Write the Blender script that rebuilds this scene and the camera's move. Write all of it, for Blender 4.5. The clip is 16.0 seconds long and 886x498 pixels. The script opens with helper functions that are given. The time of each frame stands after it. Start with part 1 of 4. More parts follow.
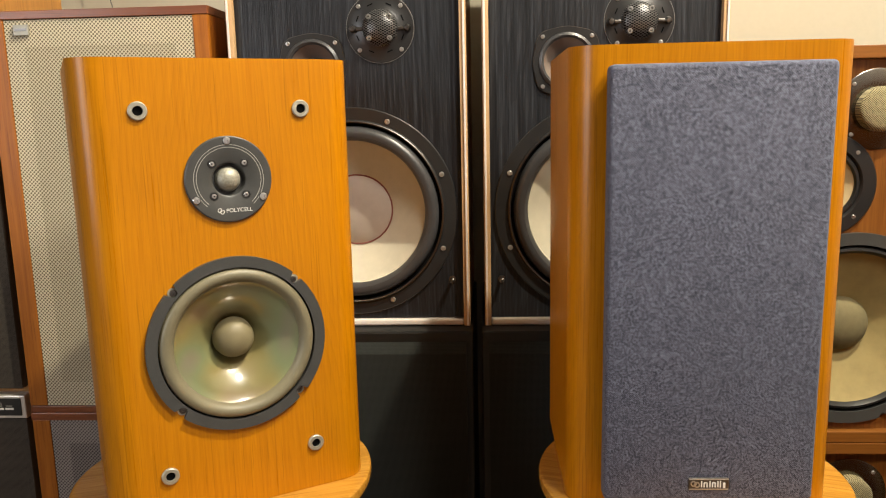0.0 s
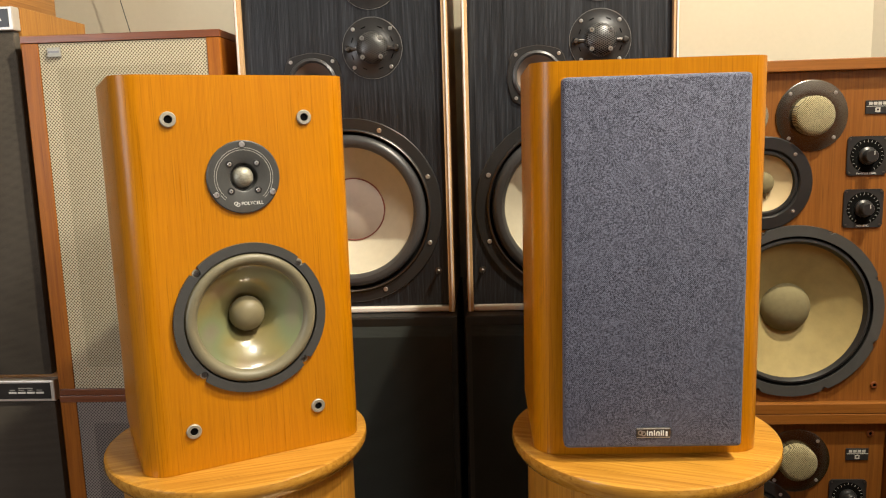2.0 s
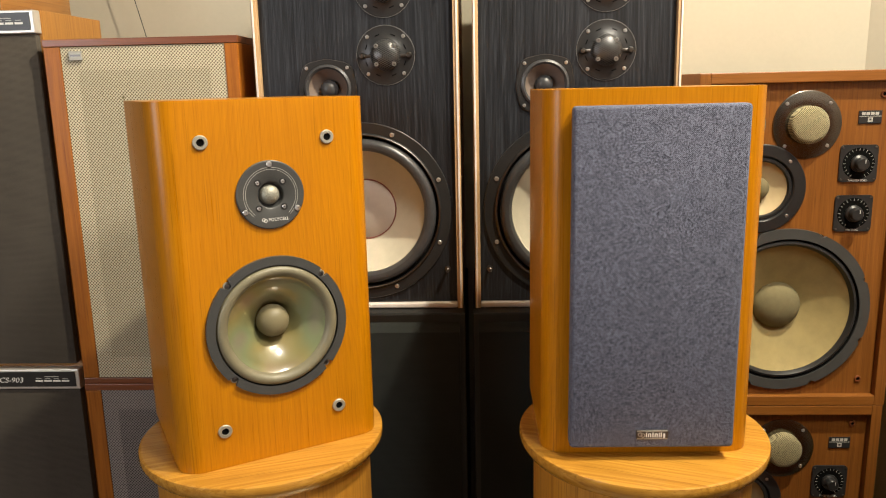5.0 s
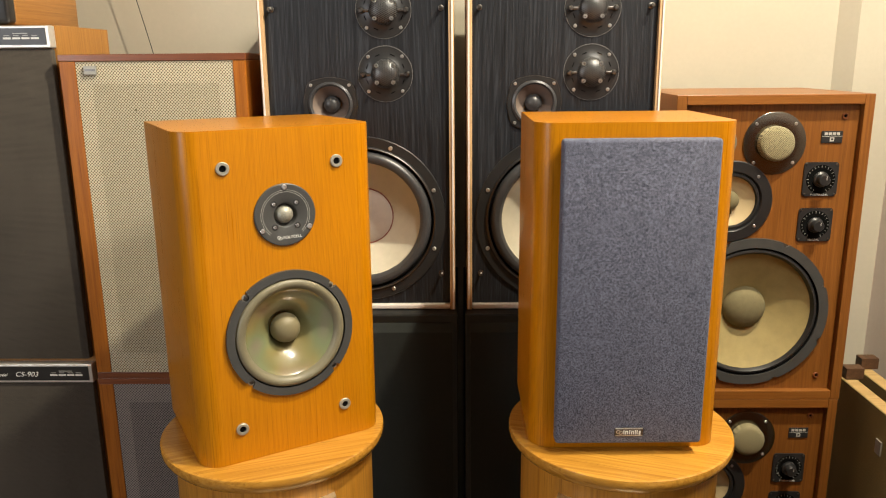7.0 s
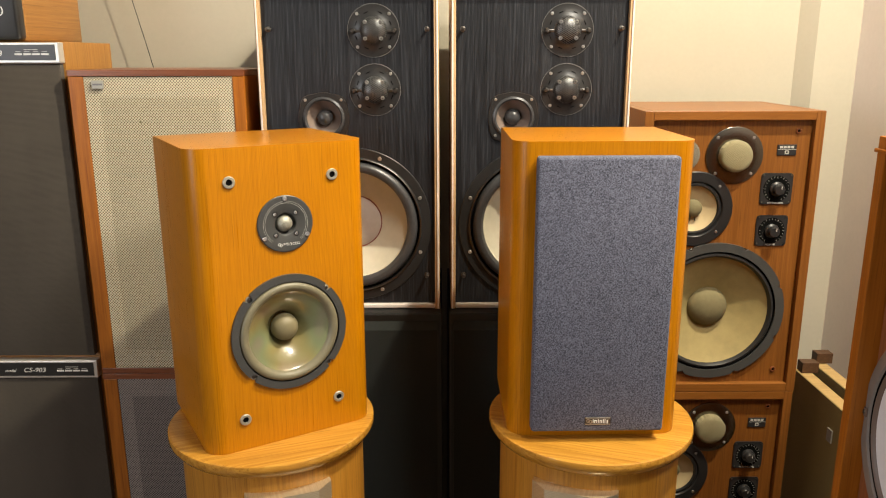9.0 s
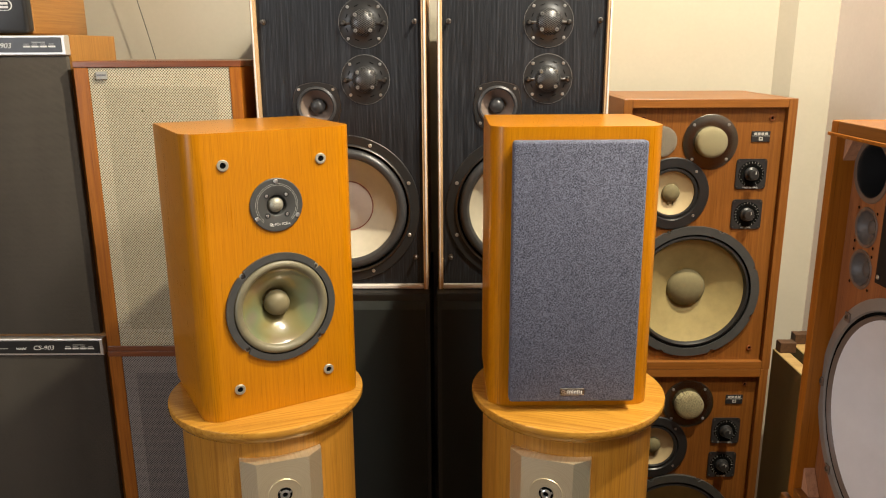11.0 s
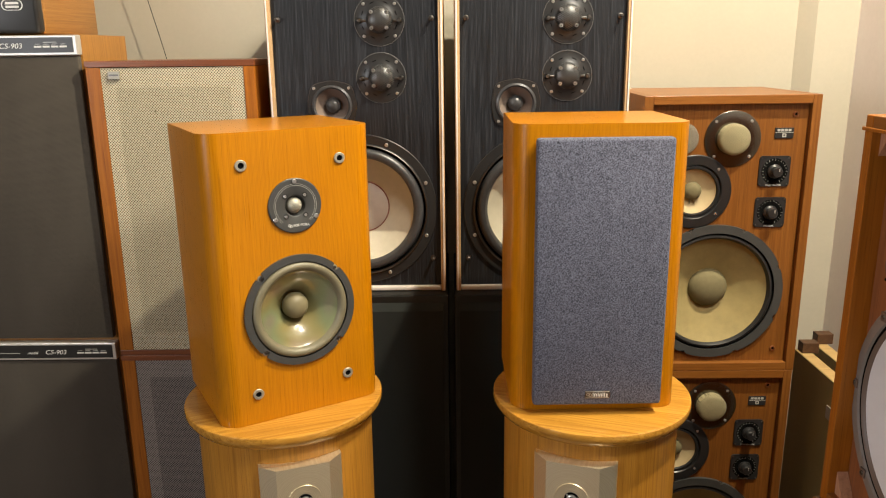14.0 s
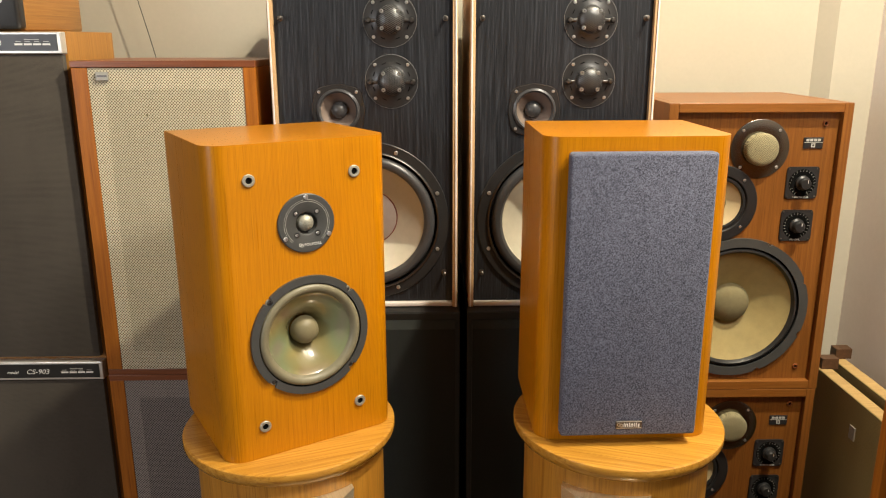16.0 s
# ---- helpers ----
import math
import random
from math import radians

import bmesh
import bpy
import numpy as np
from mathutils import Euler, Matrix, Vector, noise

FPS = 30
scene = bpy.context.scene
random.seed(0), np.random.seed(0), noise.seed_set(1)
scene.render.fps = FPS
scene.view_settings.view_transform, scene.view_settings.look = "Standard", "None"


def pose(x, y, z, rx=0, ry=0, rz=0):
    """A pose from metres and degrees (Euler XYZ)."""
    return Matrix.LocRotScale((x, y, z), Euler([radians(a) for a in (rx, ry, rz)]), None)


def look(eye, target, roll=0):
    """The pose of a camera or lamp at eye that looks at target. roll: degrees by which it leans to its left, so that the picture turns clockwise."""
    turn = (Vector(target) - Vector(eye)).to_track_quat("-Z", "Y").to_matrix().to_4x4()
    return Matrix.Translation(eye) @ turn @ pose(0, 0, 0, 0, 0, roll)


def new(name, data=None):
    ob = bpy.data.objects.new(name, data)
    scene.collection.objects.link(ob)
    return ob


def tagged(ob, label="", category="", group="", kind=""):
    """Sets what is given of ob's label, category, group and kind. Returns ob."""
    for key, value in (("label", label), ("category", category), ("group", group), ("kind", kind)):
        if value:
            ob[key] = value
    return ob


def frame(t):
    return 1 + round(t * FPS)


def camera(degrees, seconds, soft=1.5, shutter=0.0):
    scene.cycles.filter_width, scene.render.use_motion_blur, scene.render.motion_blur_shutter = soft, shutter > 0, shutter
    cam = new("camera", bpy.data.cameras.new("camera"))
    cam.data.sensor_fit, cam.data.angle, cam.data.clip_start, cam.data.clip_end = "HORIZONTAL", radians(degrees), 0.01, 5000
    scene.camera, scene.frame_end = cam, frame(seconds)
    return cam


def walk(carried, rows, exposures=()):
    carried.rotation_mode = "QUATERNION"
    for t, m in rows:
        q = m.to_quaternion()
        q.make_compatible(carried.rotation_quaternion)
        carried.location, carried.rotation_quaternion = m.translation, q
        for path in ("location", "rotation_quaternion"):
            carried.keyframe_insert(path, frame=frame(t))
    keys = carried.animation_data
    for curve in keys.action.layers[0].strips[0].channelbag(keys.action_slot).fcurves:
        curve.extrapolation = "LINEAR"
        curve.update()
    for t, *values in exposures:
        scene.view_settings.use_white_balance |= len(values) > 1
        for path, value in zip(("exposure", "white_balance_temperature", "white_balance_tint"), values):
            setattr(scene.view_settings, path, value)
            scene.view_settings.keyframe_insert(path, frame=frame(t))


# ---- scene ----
cam = camera(60.0, 16.0, soft=1.1)
METRES, EYE, TILT, LEAN, TURN = 1.0, 1.3, 0.0, 0.0, 3.5
ROWS = [
    (0.0, 0.0, 0.0, 0.0, -0.22, -10.09, 1.26),
    (0.5, 0.007, -0.0562, -0.0031, -0.5, -9.51, 1.32),
    (1.0, 0.0104, -0.101, -0.0057, -0.63, -9.17, 1.41),
    (1.5, 0.0175, -0.1425, -0.0074, -0.59, -8.97, 1.57),
    (2.0, 0.0195, -0.1667, -0.0143, -0.49, -8.88, 1.7),
    (2.5, 0.0111, -0.1825, -0.0234, -0.38, -8.95, 1.83),
    (3.0, 0.0056, -0.1949, -0.0251, -0.35, -9.26, 1.87),
    (3.5, -0.0003, -0.2095, -0.0084, -0.42, -9.75, 1.81),
    (4.0, -0.0052, -0.2139, 0.0184, -0.56, -10.44, 1.64),
    (4.5, -0.01, -0.2154, 0.0494, -0.76, -11.21, 1.44),
    (7.0, -0.048, -0.3138, 0.166, -2.5, -13.8, 0.52),
    (7.5, -0.0772, -0.3635, 0.1845, -3.04, -13.89, 0.31),
    (8.0, -0.0775, -0.3944, 0.196, -3.47, -13.95, 0.18),
    (8.5, -0.0726, -0.409, 0.2072, -3.7, -14.06, 0.14),
    (9.0, -0.0595, -0.4279, 0.2143, -3.75, -14.17, 0.13),
    (11.5, -0.0071, -0.545, 0.2025, -2.91, -14.64, 0.41),
    (12.0, 0.001, -0.5653, 0.1965, -2.68, -14.63, 0.52),
    (12.5, 0.0056, -0.5655, 0.1956, -2.4, -14.51, 0.59),
    (13.0, 0.0031, -0.5513, 0.1941, -2.21, -14.41, 0.66),
    (13.5, -0.0094, -0.523, 0.1935, -2.38, -14.46, 0.71),
    (14.0, -0.0483, -0.4859, 0.2004, -2.98, -14.55, 0.71),
    (14.5, -0.0896, -0.4387, 0.2011, -3.88, -14.73, 0.59),
    (15.0, -0.1193, -0.3976, 0.2043, -4.69, -14.92, 0.4),
    (15.5, -0.1345, -0.3744, 0.2125, -4.99, -15.05, 0.23),
    (16.0, -0.1225, -0.368, 0.2226, -4.65, -15.13, 0.11),
]
walk(cam, [(t, pose(0, 0, EYE, TILT, LEAN, TURN) @ pose(METRES * x, METRES * y, METRES * z, 90 + pitch, roll, yaw)) for t, x, y, z, yaw, pitch, roll in ROWS])


# ---- world, lamps ----
def setup_light():
    w = bpy.data.worlds.new("room_world")
    scene.world = w
    w.use_nodes = True
    bg = w.node_tree.nodes["Background"]
    bg.inputs[0].default_value = (1.0, 0.85, 0.68, 1)
    bg.inputs[1].default_value = 0.03

    def lamp(name, kind, at, to, watts, colour, **size):
        d = bpy.data.lights.new(name, kind)
        d.energy, d.color = watts, colour
        if kind == "AREA":
            d.shape, d.size, d.size_y = "RECTANGLE", size["size"], size["size_y"]
        else:
            d.shadow_soft_size = size["size"]
        ob = new(name, d)
        ob.matrix_world = look(at, to)
        return ob

    main = lamp("ceiling_downlight", "SPOT", (0.95, 0.52, 3.18), (0.10, 0.95, 1.0), 315, (1.0, 0.90, 0.68), size=0.04)
    main.data.spot_size, main.data.spot_blend = radians(140), 0.3
    # added fill lamp: brightens front faces that the downlight only grazes
    second = lamp("soft_fill_spot", "SPOT", (1.0, -0.30, 2.95), (0.15, 0.95, 1.0), 185, (1.0, 0.94, 0.82), size=0.22)
    second.data.spot_size, second.data.spot_blend = radians(100), 0.8
    # daylight through the window in the west wall
    lamp("window_daylight", "AREA", (-2.28, -1.2, 1.6), (0.0, -0.8, 1.3), 36, (0.96, 0.97, 1.0), size=1.15, size_y=1.15)


setup_light()


# ---- materials ----
class Nodes:
    """A small builder for node materials."""

    def __init__(self, name):
        self.mat = bpy.data.materials.new(name)
        self.mat.use_nodes = True
        self.t = self.mat.node_tree
        self.bsdf = self.t.nodes["Principled BSDF"]

    def add(self, kind, **values):
        n = self.t.nodes.new(kind)
        for k, v in values.items():
            setattr(n, k, v)
        return n

    def link(self, a, b):
        self.t.links.new(a, b)

    def coords(self, scale):
        c, m = self.add("ShaderNodeTexCoord"), self.add("ShaderNodeMapping")
        m.inputs["Scale"].default_value = scale
        self.link(c.outputs["Object"], m.inputs["Vector"])
        return m.outputs[0]

    def noise(self, scale, size=1.0, detail=4.0, rough=0.5, distort=0.0):
        n = self.add("ShaderNodeTexNoise")
        n.inputs["Scale"].default_value = size
        n.inputs["Detail"].default_value = detail
        n.inputs["Roughness"].default_value = rough
        n.inputs["Distortion"].default_value = distort
        self.link(self.coords(scale), n.inputs["Vector"])
        return n.outputs["Fac"]

    def ramp(self, fac, *stops):
        r = self.add("ShaderNodeValToRGB")
        e = r.color_ramp.elements
        while len(e) < len(stops):
            e.new(0.5)
        for el, (p, c) in zip(e, stops):
            el.position = p
            el.color = (*c, 1) if len(c) == 3 else c
        self.link(fac, r.inputs[0])
        return r.outputs[0]

    def mix(self, fac, a, b, mode="MIX"):
        m = self.add("ShaderNodeMix", data_type="RGBA", blend_type=mode)
        for sock, v in ((m.inputs[0], fac), (m.inputs[6], a), (m.inputs[7], b)):
            if isinstance(v, (int, float)):
                sock.default_value = v
            elif isinstance(v, tuple):
                sock.default_value = (*v, 1)
            else:
                self.link(v, sock)
        return m.outputs[2]

    def math(self, op, a, b=0.0):
        m = self.add("ShaderNodeMath", operation=op)
        for sock, v in ((m.inputs[0], a), (m.inputs[1], b)):
            if isinstance(v, (int, float)):
                sock.default_value = v
            else:
                self.link(v, sock)
        return m.outputs[0]

    def bump(self, height, strength, dist=0.001):
        b = self.add("ShaderNodeBump")
        b.inputs["Strength"].default_value = strength
        b.inputs["Distance"].default_value = dist
        self.link(height, b.inputs["Height"])
        self.link(b.outputs[0], self.bsdf.inputs["Normal"])

    def set(self, **values):
        names = {"colour": "Base Color", "rough": "Roughness", "metal": "Metallic", "coat": "Coat Weight", "coat_rough": "Coat Roughness",
                 "sheen": "Sheen Weight", "alpha": "Alpha", "spec": "Specular IOR Level"}
        for k, v in values.items():
            s = self.bsdf.inputs[names[k]]
            if isinstance(v, tuple):
                s.default_value = (*v, 1)
            elif isinstance(v, (int, float)):
                s.default_value = v
            else:
                self.link(v, s)
        return self


def wood(name, dark, mid, light, rough=0.35, coat=0.0, along="z", fine=220.0, bump=0.12, cathedral=0.5, spec=0.45, pore_depth=0.45, flame=0.0, flame_x=0.0):
    """Veneer: fine grain, pores and broad figure; flame adds the nested arches of a plain-sawn leaf, centred on flame_x."""
    n = Nodes(name)
    lo, hi = (fine * 0.022, fine)
    sc = {"z": (hi, hi, lo), "x": (lo, hi, hi), "y": (hi, lo, hi)}[along]
    wide = {"z": (9, 9, 0.9), "x": (0.9, 9, 9), "y": (9, 0.9, 9)}[along]
    pore = {"z": (520, 520, 9), "x": (9, 520, 520), "y": (520, 9, 520)}[along]
    a = n.noise(sc, 1.0, 5, 0.6)
    b = n.noise(wide, 1.6, 3, 0.5, 0.6)
    rings = n.math("FRACT", n.math("MULTIPLY", b, 9.0))
    c = n.noise(pore, 1.0, 2, 0.5)
    col = n.ramp(a, (0.3, dark), (0.5, mid), (0.72, light))
    col = n.mix(n.math("MULTIPLY", n.math("POWER", rings, 3.0), cathedral * 0.5), col, dark)
    col = n.mix(n.ramp(c, (0.60, (0, 0, 0)), (0.70, (pore_depth, pore_depth, pore_depth))), col, tuple(v * 0.45 for v in dark))
    if flame:
        tc, sp = n.add("ShaderNodeTexCoord"), n.add("ShaderNodeSeparateXYZ")
        n.link(tc.outputs["Object"], sp.inputs[0])
        u = n.math("ADD", n.math("SUBTRACT", sp.outputs[0], flame_x), n.math("MULTIPLY", n.math("SUBTRACT", n.noise((5, 5, 2.5), 1.0, 2), 0.5), 0.05))
        v = n.math("MULTIPLY", n.math("ADD", sp.outputs[2], 0.12), 0.11)
        far = n.math("ADD", n.math("ABSOLUTE", u), n.math("MULTIPLY", v, 1.0))
        rad = n.math("ADD", far, n.math("MULTIPLY", n.noise((60, 60, 5), 1.0, 3), 0.006))
        arch = n.math("POWER", n.math("FRACT", n.math("MULTIPLY", rad, 125.0)), 2.5)
        patchy = n.ramp(n.noise((7, 7, 2), 1.0, 2), (0.35, (0.25, 0.25, 0.25)), (0.65, (1, 1, 1)))
        col = n.mix(n.math("MULTIPLY", n.math("MULTIPLY", arch, patchy), flame), col, tuple(w * 0.6 for w in dark))
    big = n.noise((3, 3, 3), 1.0, 2)
    col = n.mix(0.35, col, n.ramp(big, (0.3, (0.75, 0.75, 0.75)), (0.7, (1.2, 1.2, 1.2))), "MULTIPLY")
    n.set(colour=col, rough=n.math("ADD", n.math("MULTIPLY", a, 0.16), rough - 0.08), coat=coat, coat_rough=0.15, spec=spec)
    n.bump(c, bump, 0.0006)
    return n.mat


def plain(name, colour, rough=0.5, metal=0.0, coat=0.0, vary=0.15, size=30.0, bump=0.05, spec=0.5):
    n = Nodes(name)
    f = n.noise((size, size, size), 1.0, 5, 0.6)
    g = n.noise((size * 0.12, size * 0.12, size * 0.12), 1.0, 3)
    lo, hi = tuple(v * (1 - vary) for v in colour), tuple(min(1, v * (1 + vary)) for v in colour)
    col = n.mix(0.5, n.ramp(f, (0.3, lo), (0.7, hi)), n.ramp(g, (0.3, lo), (0.7, hi)))
    n.set(colour=col, rough=n.math("ADD", n.math("MULTIPLY", g, 0.2), rough - 0.1), metal=metal, coat=coat, spec=spec)
    if bump:
        n.bump(f, bump, 0.0006)
    return n.mat


def weave(name, dark, light, pitch, rough=0.9, diagonal=True, bump=0.5, mottle=0.25, regular=0.75, edge=(0.35, 0.75), fleck=0.0, fibre=600.0):
    """Woven cloth: threads on a lattice in the local x, z plane; regular weighs the lattice against loose fibres."""
    n = Nodes(name)
    c = n.add("ShaderNodeTexCoord")
    s = n.add("ShaderNodeSeparateXYZ")
    n.link(c.outputs["Object"], s.inputs[0])
    x, z = s.outputs[0], s.outputs[2]
    if diagonal:
        x, z = n.math("ADD", x, z), n.math("SUBTRACT", x, z)
    k = math.pi / pitch
    a = n.math("ABSOLUTE", n.math("SINE", n.math("MULTIPLY", x, k)))
    b = n.math("ABSOLUTE", n.math("SINE", n.math("MULTIPLY", z, k)))
    h = n.math("MULTIPLY", a, b)
    fine = n.noise((fibre, fibre, fibre), 1.0, 3, 0.7)
    big = n.noise((14, 14, 5), 1.0, 4)
    h2 = n.math("ADD", n.math("MULTIPLY", h, regular), n.math("MULTIPLY", fine, 1.0 - regular))
    col = n.ramp(h2, (edge[0], light), (edge[1], dark))
    col = n.mix(mottle, col, n.ramp(big, (0.3, (0.7, 0.7, 0.7)), (0.7, (1.25, 1.25, 1.25))), "MULTIPLY")
    if fleck:
        f = n.noise((900, 900, 900), 1.0, 1, 0.5)
        col = n.mix(n.ramp(f, (0.62, (0, 0, 0)), (0.75, (fleck, fleck, fleck))), col, tuple(min(1, v * 3.0) for v in light))
    n.set(colour=col, rough=rough, sheen=0.1, spec=0.2)
    n.bump(h2, bump, 0.0008)
    return n.mat


ORANGE = wood("honey_oak_veneer", (0.455, 0.160, 0.0012), (0.515, 0.192, 0.0018), (0.56, 0.217, 0.0025), 0.30, 0.04, fine=300, cathedral=0.25, spec=0.32, pore_depth=0.4, flame=0.26)
OAK = wood("oak_veneer", (0.33, 0.135, 0.015), (0.455, 0.202, 0.024), (0.525, 0.252, 0.037), 0.36, 0.12, fine=190)
OAK_TOP = wood("oak_lacquered", (0.35, 0.15, 0.018), (0.52, 0.25, 0.034), (0.60, 0.315, 0.052), 0.22, 0.4, along="x", fine=150, cathedral=0.9)
TEAK = wood("teak_veneer", (0.165, 0.055, 0.009), (0.22, 0.079, 0.013), (0.265, 0.10, 0.018), 0.4, 0.08, fine=200, cathedral=0.35, flame=0.2, flame_x=-0.05)
TEAK_X = wood("teak_veneer_across", (0.18, 0.060, 0.010), (0.235, 0.085, 0.014), (0.28, 0.106, 0.02), 0.38, 0.12, along="x", fine=160)
TEAK_DARK = wood("mahogany_veneer", (0.13, 0.036, 0.012), (0.20, 0.058, 0.018), (0.27, 0.085, 0.026), 0.38, 0.15, fine=120)
RUST = wood("orange_teak", (0.27, 0.080, 0.007), (0.37, 0.118, 0.010), (0.44, 0.15, 0.015), 0.42, 0.02, fine=160, spec=0.3)
LIGHT_WOOD = wood("light_walnut", (0.24, 0.105, 0.025), (0.33, 0.155, 0.04), (0.40, 0.20, 0.058), 0.45, 0.1, along="y", fine=150)
TRIM = plain("pale_edge_strip", (0.55, 0.36, 0.19), 0.4, vary=0.12)
TRIM_WHITE = plain("bevelled_pale_lip", (0.78, 0.72, 0.68), 0.35, vary=0.08)
BLACK_ASH = wood("black_ash", (0.005, 0.006, 0.008), (0.015, 0.017, 0.022), (0.046, 0.052, 0.064), 0.40, 0.0, fine=210, bump=0.8, cathedral=0.6, flame=0.85, flame_x=0.02)
BLACK_BOX = plain("black_vinyl", (0.008, 0.009, 0.0085), 0.45, vary=0.3, size=200, bump=0.3)
BLACK = plain("black_plastic", (0.02, 0.02, 0.021), 0.35, vary=0.2)
# near-black for black parts, and for shade painted into holes and slots
BLACK_DEEP = plain("black_parts_and_hole_shade", (0.004, 0.004, 0.004), 0.9, vary=0.2, spec=0.08)
RUBBER = plain("black_rubber", (0.05, 0.05, 0.053), 0.31, vary=0.2, size=60)
GREY_PLATE = plain("dark_grey_moulding", (0.055, 0.056, 0.055), 0.42, vary=0.12, size=400, bump=0.15)
STEEL = plain("bright_steel", (0.66, 0.66, 0.66), 0.30, 0.9, vary=0.1)
DARK_STEEL = plain("dark_steel", (0.16, 0.15, 0.14), 0.35, 1.0, vary=0.15)
NICKEL = plain("satin_nickel", (0.42, 0.40, 0.34), 0.5, 0.6, vary=0.15, size=90)
CREAM_CONE = plain("cream_paper_cone", (0.58, 0.54, 0.43), 0.7, vary=0.08, size=60, bump=0.2)
PINK_CAP = plain("rose_paper_cap", (0.44, 0.375, 0.32), 0.7, vary=0.08, size=60, bump=0.2)
RED_LINE = plain("dull_red_rim", (0.22, 0.06, 0.045), 0.6)
TAN_CONE = plain("aged_paper_cone", (0.30, 0.235, 0.095), 0.75, vary=0.18, size=45, bump=0.35)
TAN_CAP = plain("aged_felt_cap", (0.165, 0.14, 0.07), 0.85, vary=0.15, size=120, bump=0.3)
OLIVE_CAP = plain("olive_rubber_cap", (0.20, 0.17, 0.095), 0.5, vary=0.12, size=40)
SURROUND = plain("grey_rubber_surround", (0.185, 0.165, 0.105), 0.46, vary=0.15, size=50)
DOME = plain("dusty_silver_dome", (0.37, 0.36, 0.30), 0.52, 0.5, vary=0.45, size=420, bump=0.6)
WHITE_CONE = plain("grey_white_cone", (0.74, 0.73, 0.76), 0.34, vary=0.05, size=40, bump=0.15)
WHITE_INK = plain("white_ink", (0.75, 0.75, 0.73), 0.5, vary=0.03)
GREY_INK = plain("silver_ink", (0.45, 0.45, 0.42), 0.5, vary=0.05)
CREAM_BOARD = plain("cream_board", (0.26, 0.21, 0.13), 0.8)
WALL_PAINT = plain("cream_wall_paint", (0.465, 0.425, 0.34), 0.85, vary=0.035, size=90, bump=0.12)
PINK_PAINT = plain("pale_pink_wall_paint", (0.80, 0.735, 0.71), 0.85, vary=0.035, size=90, bump=0.12)
CEILING_PAINT = plain("ceiling_paint", (0.5, 0.47, 0.42), 0.9, vary=0.03, size=60)
# for the unseen walls: kept dark so they bounce little light
DIM_PAINT = plain("dim_unseen_wall", (0.22, 0.17, 0.12), 0.85, vary=0.1, size=40)
FLOOR_MAT = plain("dark_floor_vinyl", (0.12, 0.085, 0.06), 0.5, vary=0.3, size=12)
NAVY_CLOTH = weave("navy_speaker_cloth", (0.006, 0.007, 0.014), (0.215, 0.225, 0.30), 0.0027, mottle=0.22, bump=0.9, regular=0.13, edge=(0.36, 0.60), fleck=0.35, fibre=620)
CREAM_CLOTH = weave("open_cream_grille_cloth", (0.14, 0.11, 0.06), (0.63, 0.575, 0.43), 0.0067, mottle=0.12, bump=0.3, regular=0.72, edge=(0.26, 0.66))
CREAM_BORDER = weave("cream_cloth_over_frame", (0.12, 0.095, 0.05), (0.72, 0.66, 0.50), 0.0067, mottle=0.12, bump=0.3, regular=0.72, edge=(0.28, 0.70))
GREY_CLOTH = weave("open_grey_grille_cloth", (0.045, 0.038, 0.036), (0.27, 0.245, 0.235), 0.0067, mottle=0.12, bump=0.3, regular=0.72, edge=(0.26, 0.66))
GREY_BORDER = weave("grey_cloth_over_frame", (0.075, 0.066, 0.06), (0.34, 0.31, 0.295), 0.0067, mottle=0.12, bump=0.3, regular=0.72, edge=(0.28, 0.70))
BROWN_CLOTH = weave("brown_grey_cloth", (0.022, 0.019, 0.016), (0.088, 0.076, 0.062), 0.0022, diagonal=False, mottle=0.3, regular=0.4)
OLIVE_CLOTH = weave("olive_brown_cloth", (0.13, 0.092, 0.026), (0.32, 0.245, 0.085), 0.003, diagonal=False, mottle=0.35, regular=0.5)
MESH_BLACK = plain("black_wire", (0.15, 0.15, 0.152), 0.34, 0.6)
MESH_TAN = weave("tan_wire_mesh", (0.05, 0.04, 0.018), (0.44, 0.385, 0.22), 0.0036, rough=0.5, bump=1.0, mottle=0.15, regular=0.9, edge=(0.3, 0.65))
TAN_EDGE = wood("bare_plywood_edge", (0.33, 0.2, 0.07), (0.46, 0.3, 0.12), (0.55, 0.38, 0.16), 0.6, along="y", fine=90)
DARK_BLOCK = wood("dark_wood_block", (0.05, 0.022, 0.01), (0.085, 0.04, 0.018), (0.12, 0.06, 0.028), 0.5, along="x", fine=100)
BARE_PINE = wood("bare_pine", (0.42, 0.2, 0.11), (0.55, 0.28, 0.16), (0.62, 0.34, 0.2), 0.6, fine=90)


def brushed():
    """Turned aluminium: fine circular tool marks round the tweeter dish."""
    n = Nodes("turned_aluminium")
    c, sp = n.add("ShaderNodeTexCoord"), n.add("ShaderNodeSeparateXYZ")
    n.link(c.outputs["Object"], sp.inputs[0])
    dz = n.math("SUBTRACT", sp.outputs[2], PLATE_DISH)
    rad = n.math("SQRT", n.math("ADD", n.math("MULTIPLY", sp.outputs[0], sp.outputs[0]), n.math("MULTIPLY", dz, dz)))
    w = n.add("ShaderNodeTexNoise", noise_dimensions="1D")
    w.inputs["Scale"].default_value, w.inputs["Detail"].default_value = 700.0, 3.0
    n.link(rad, w.inputs["W"])
    f = w.outputs["Fac"]
    g = n.noise((20, 20, 20), 1.0, 4)
    n.set(colour=n.ramp(f, (0.3, (0.80, 0.71, 0.50)), (0.7, (0.92, 0.84, 0.64))), metal=0.8,
          rough=n.math("ADD", n.math("MULTIPLY", g, 0.14), 0.28))
    n.bump(f, 0.55, 0.0006)
    return n.mat


PLATE_DISH = 0.681


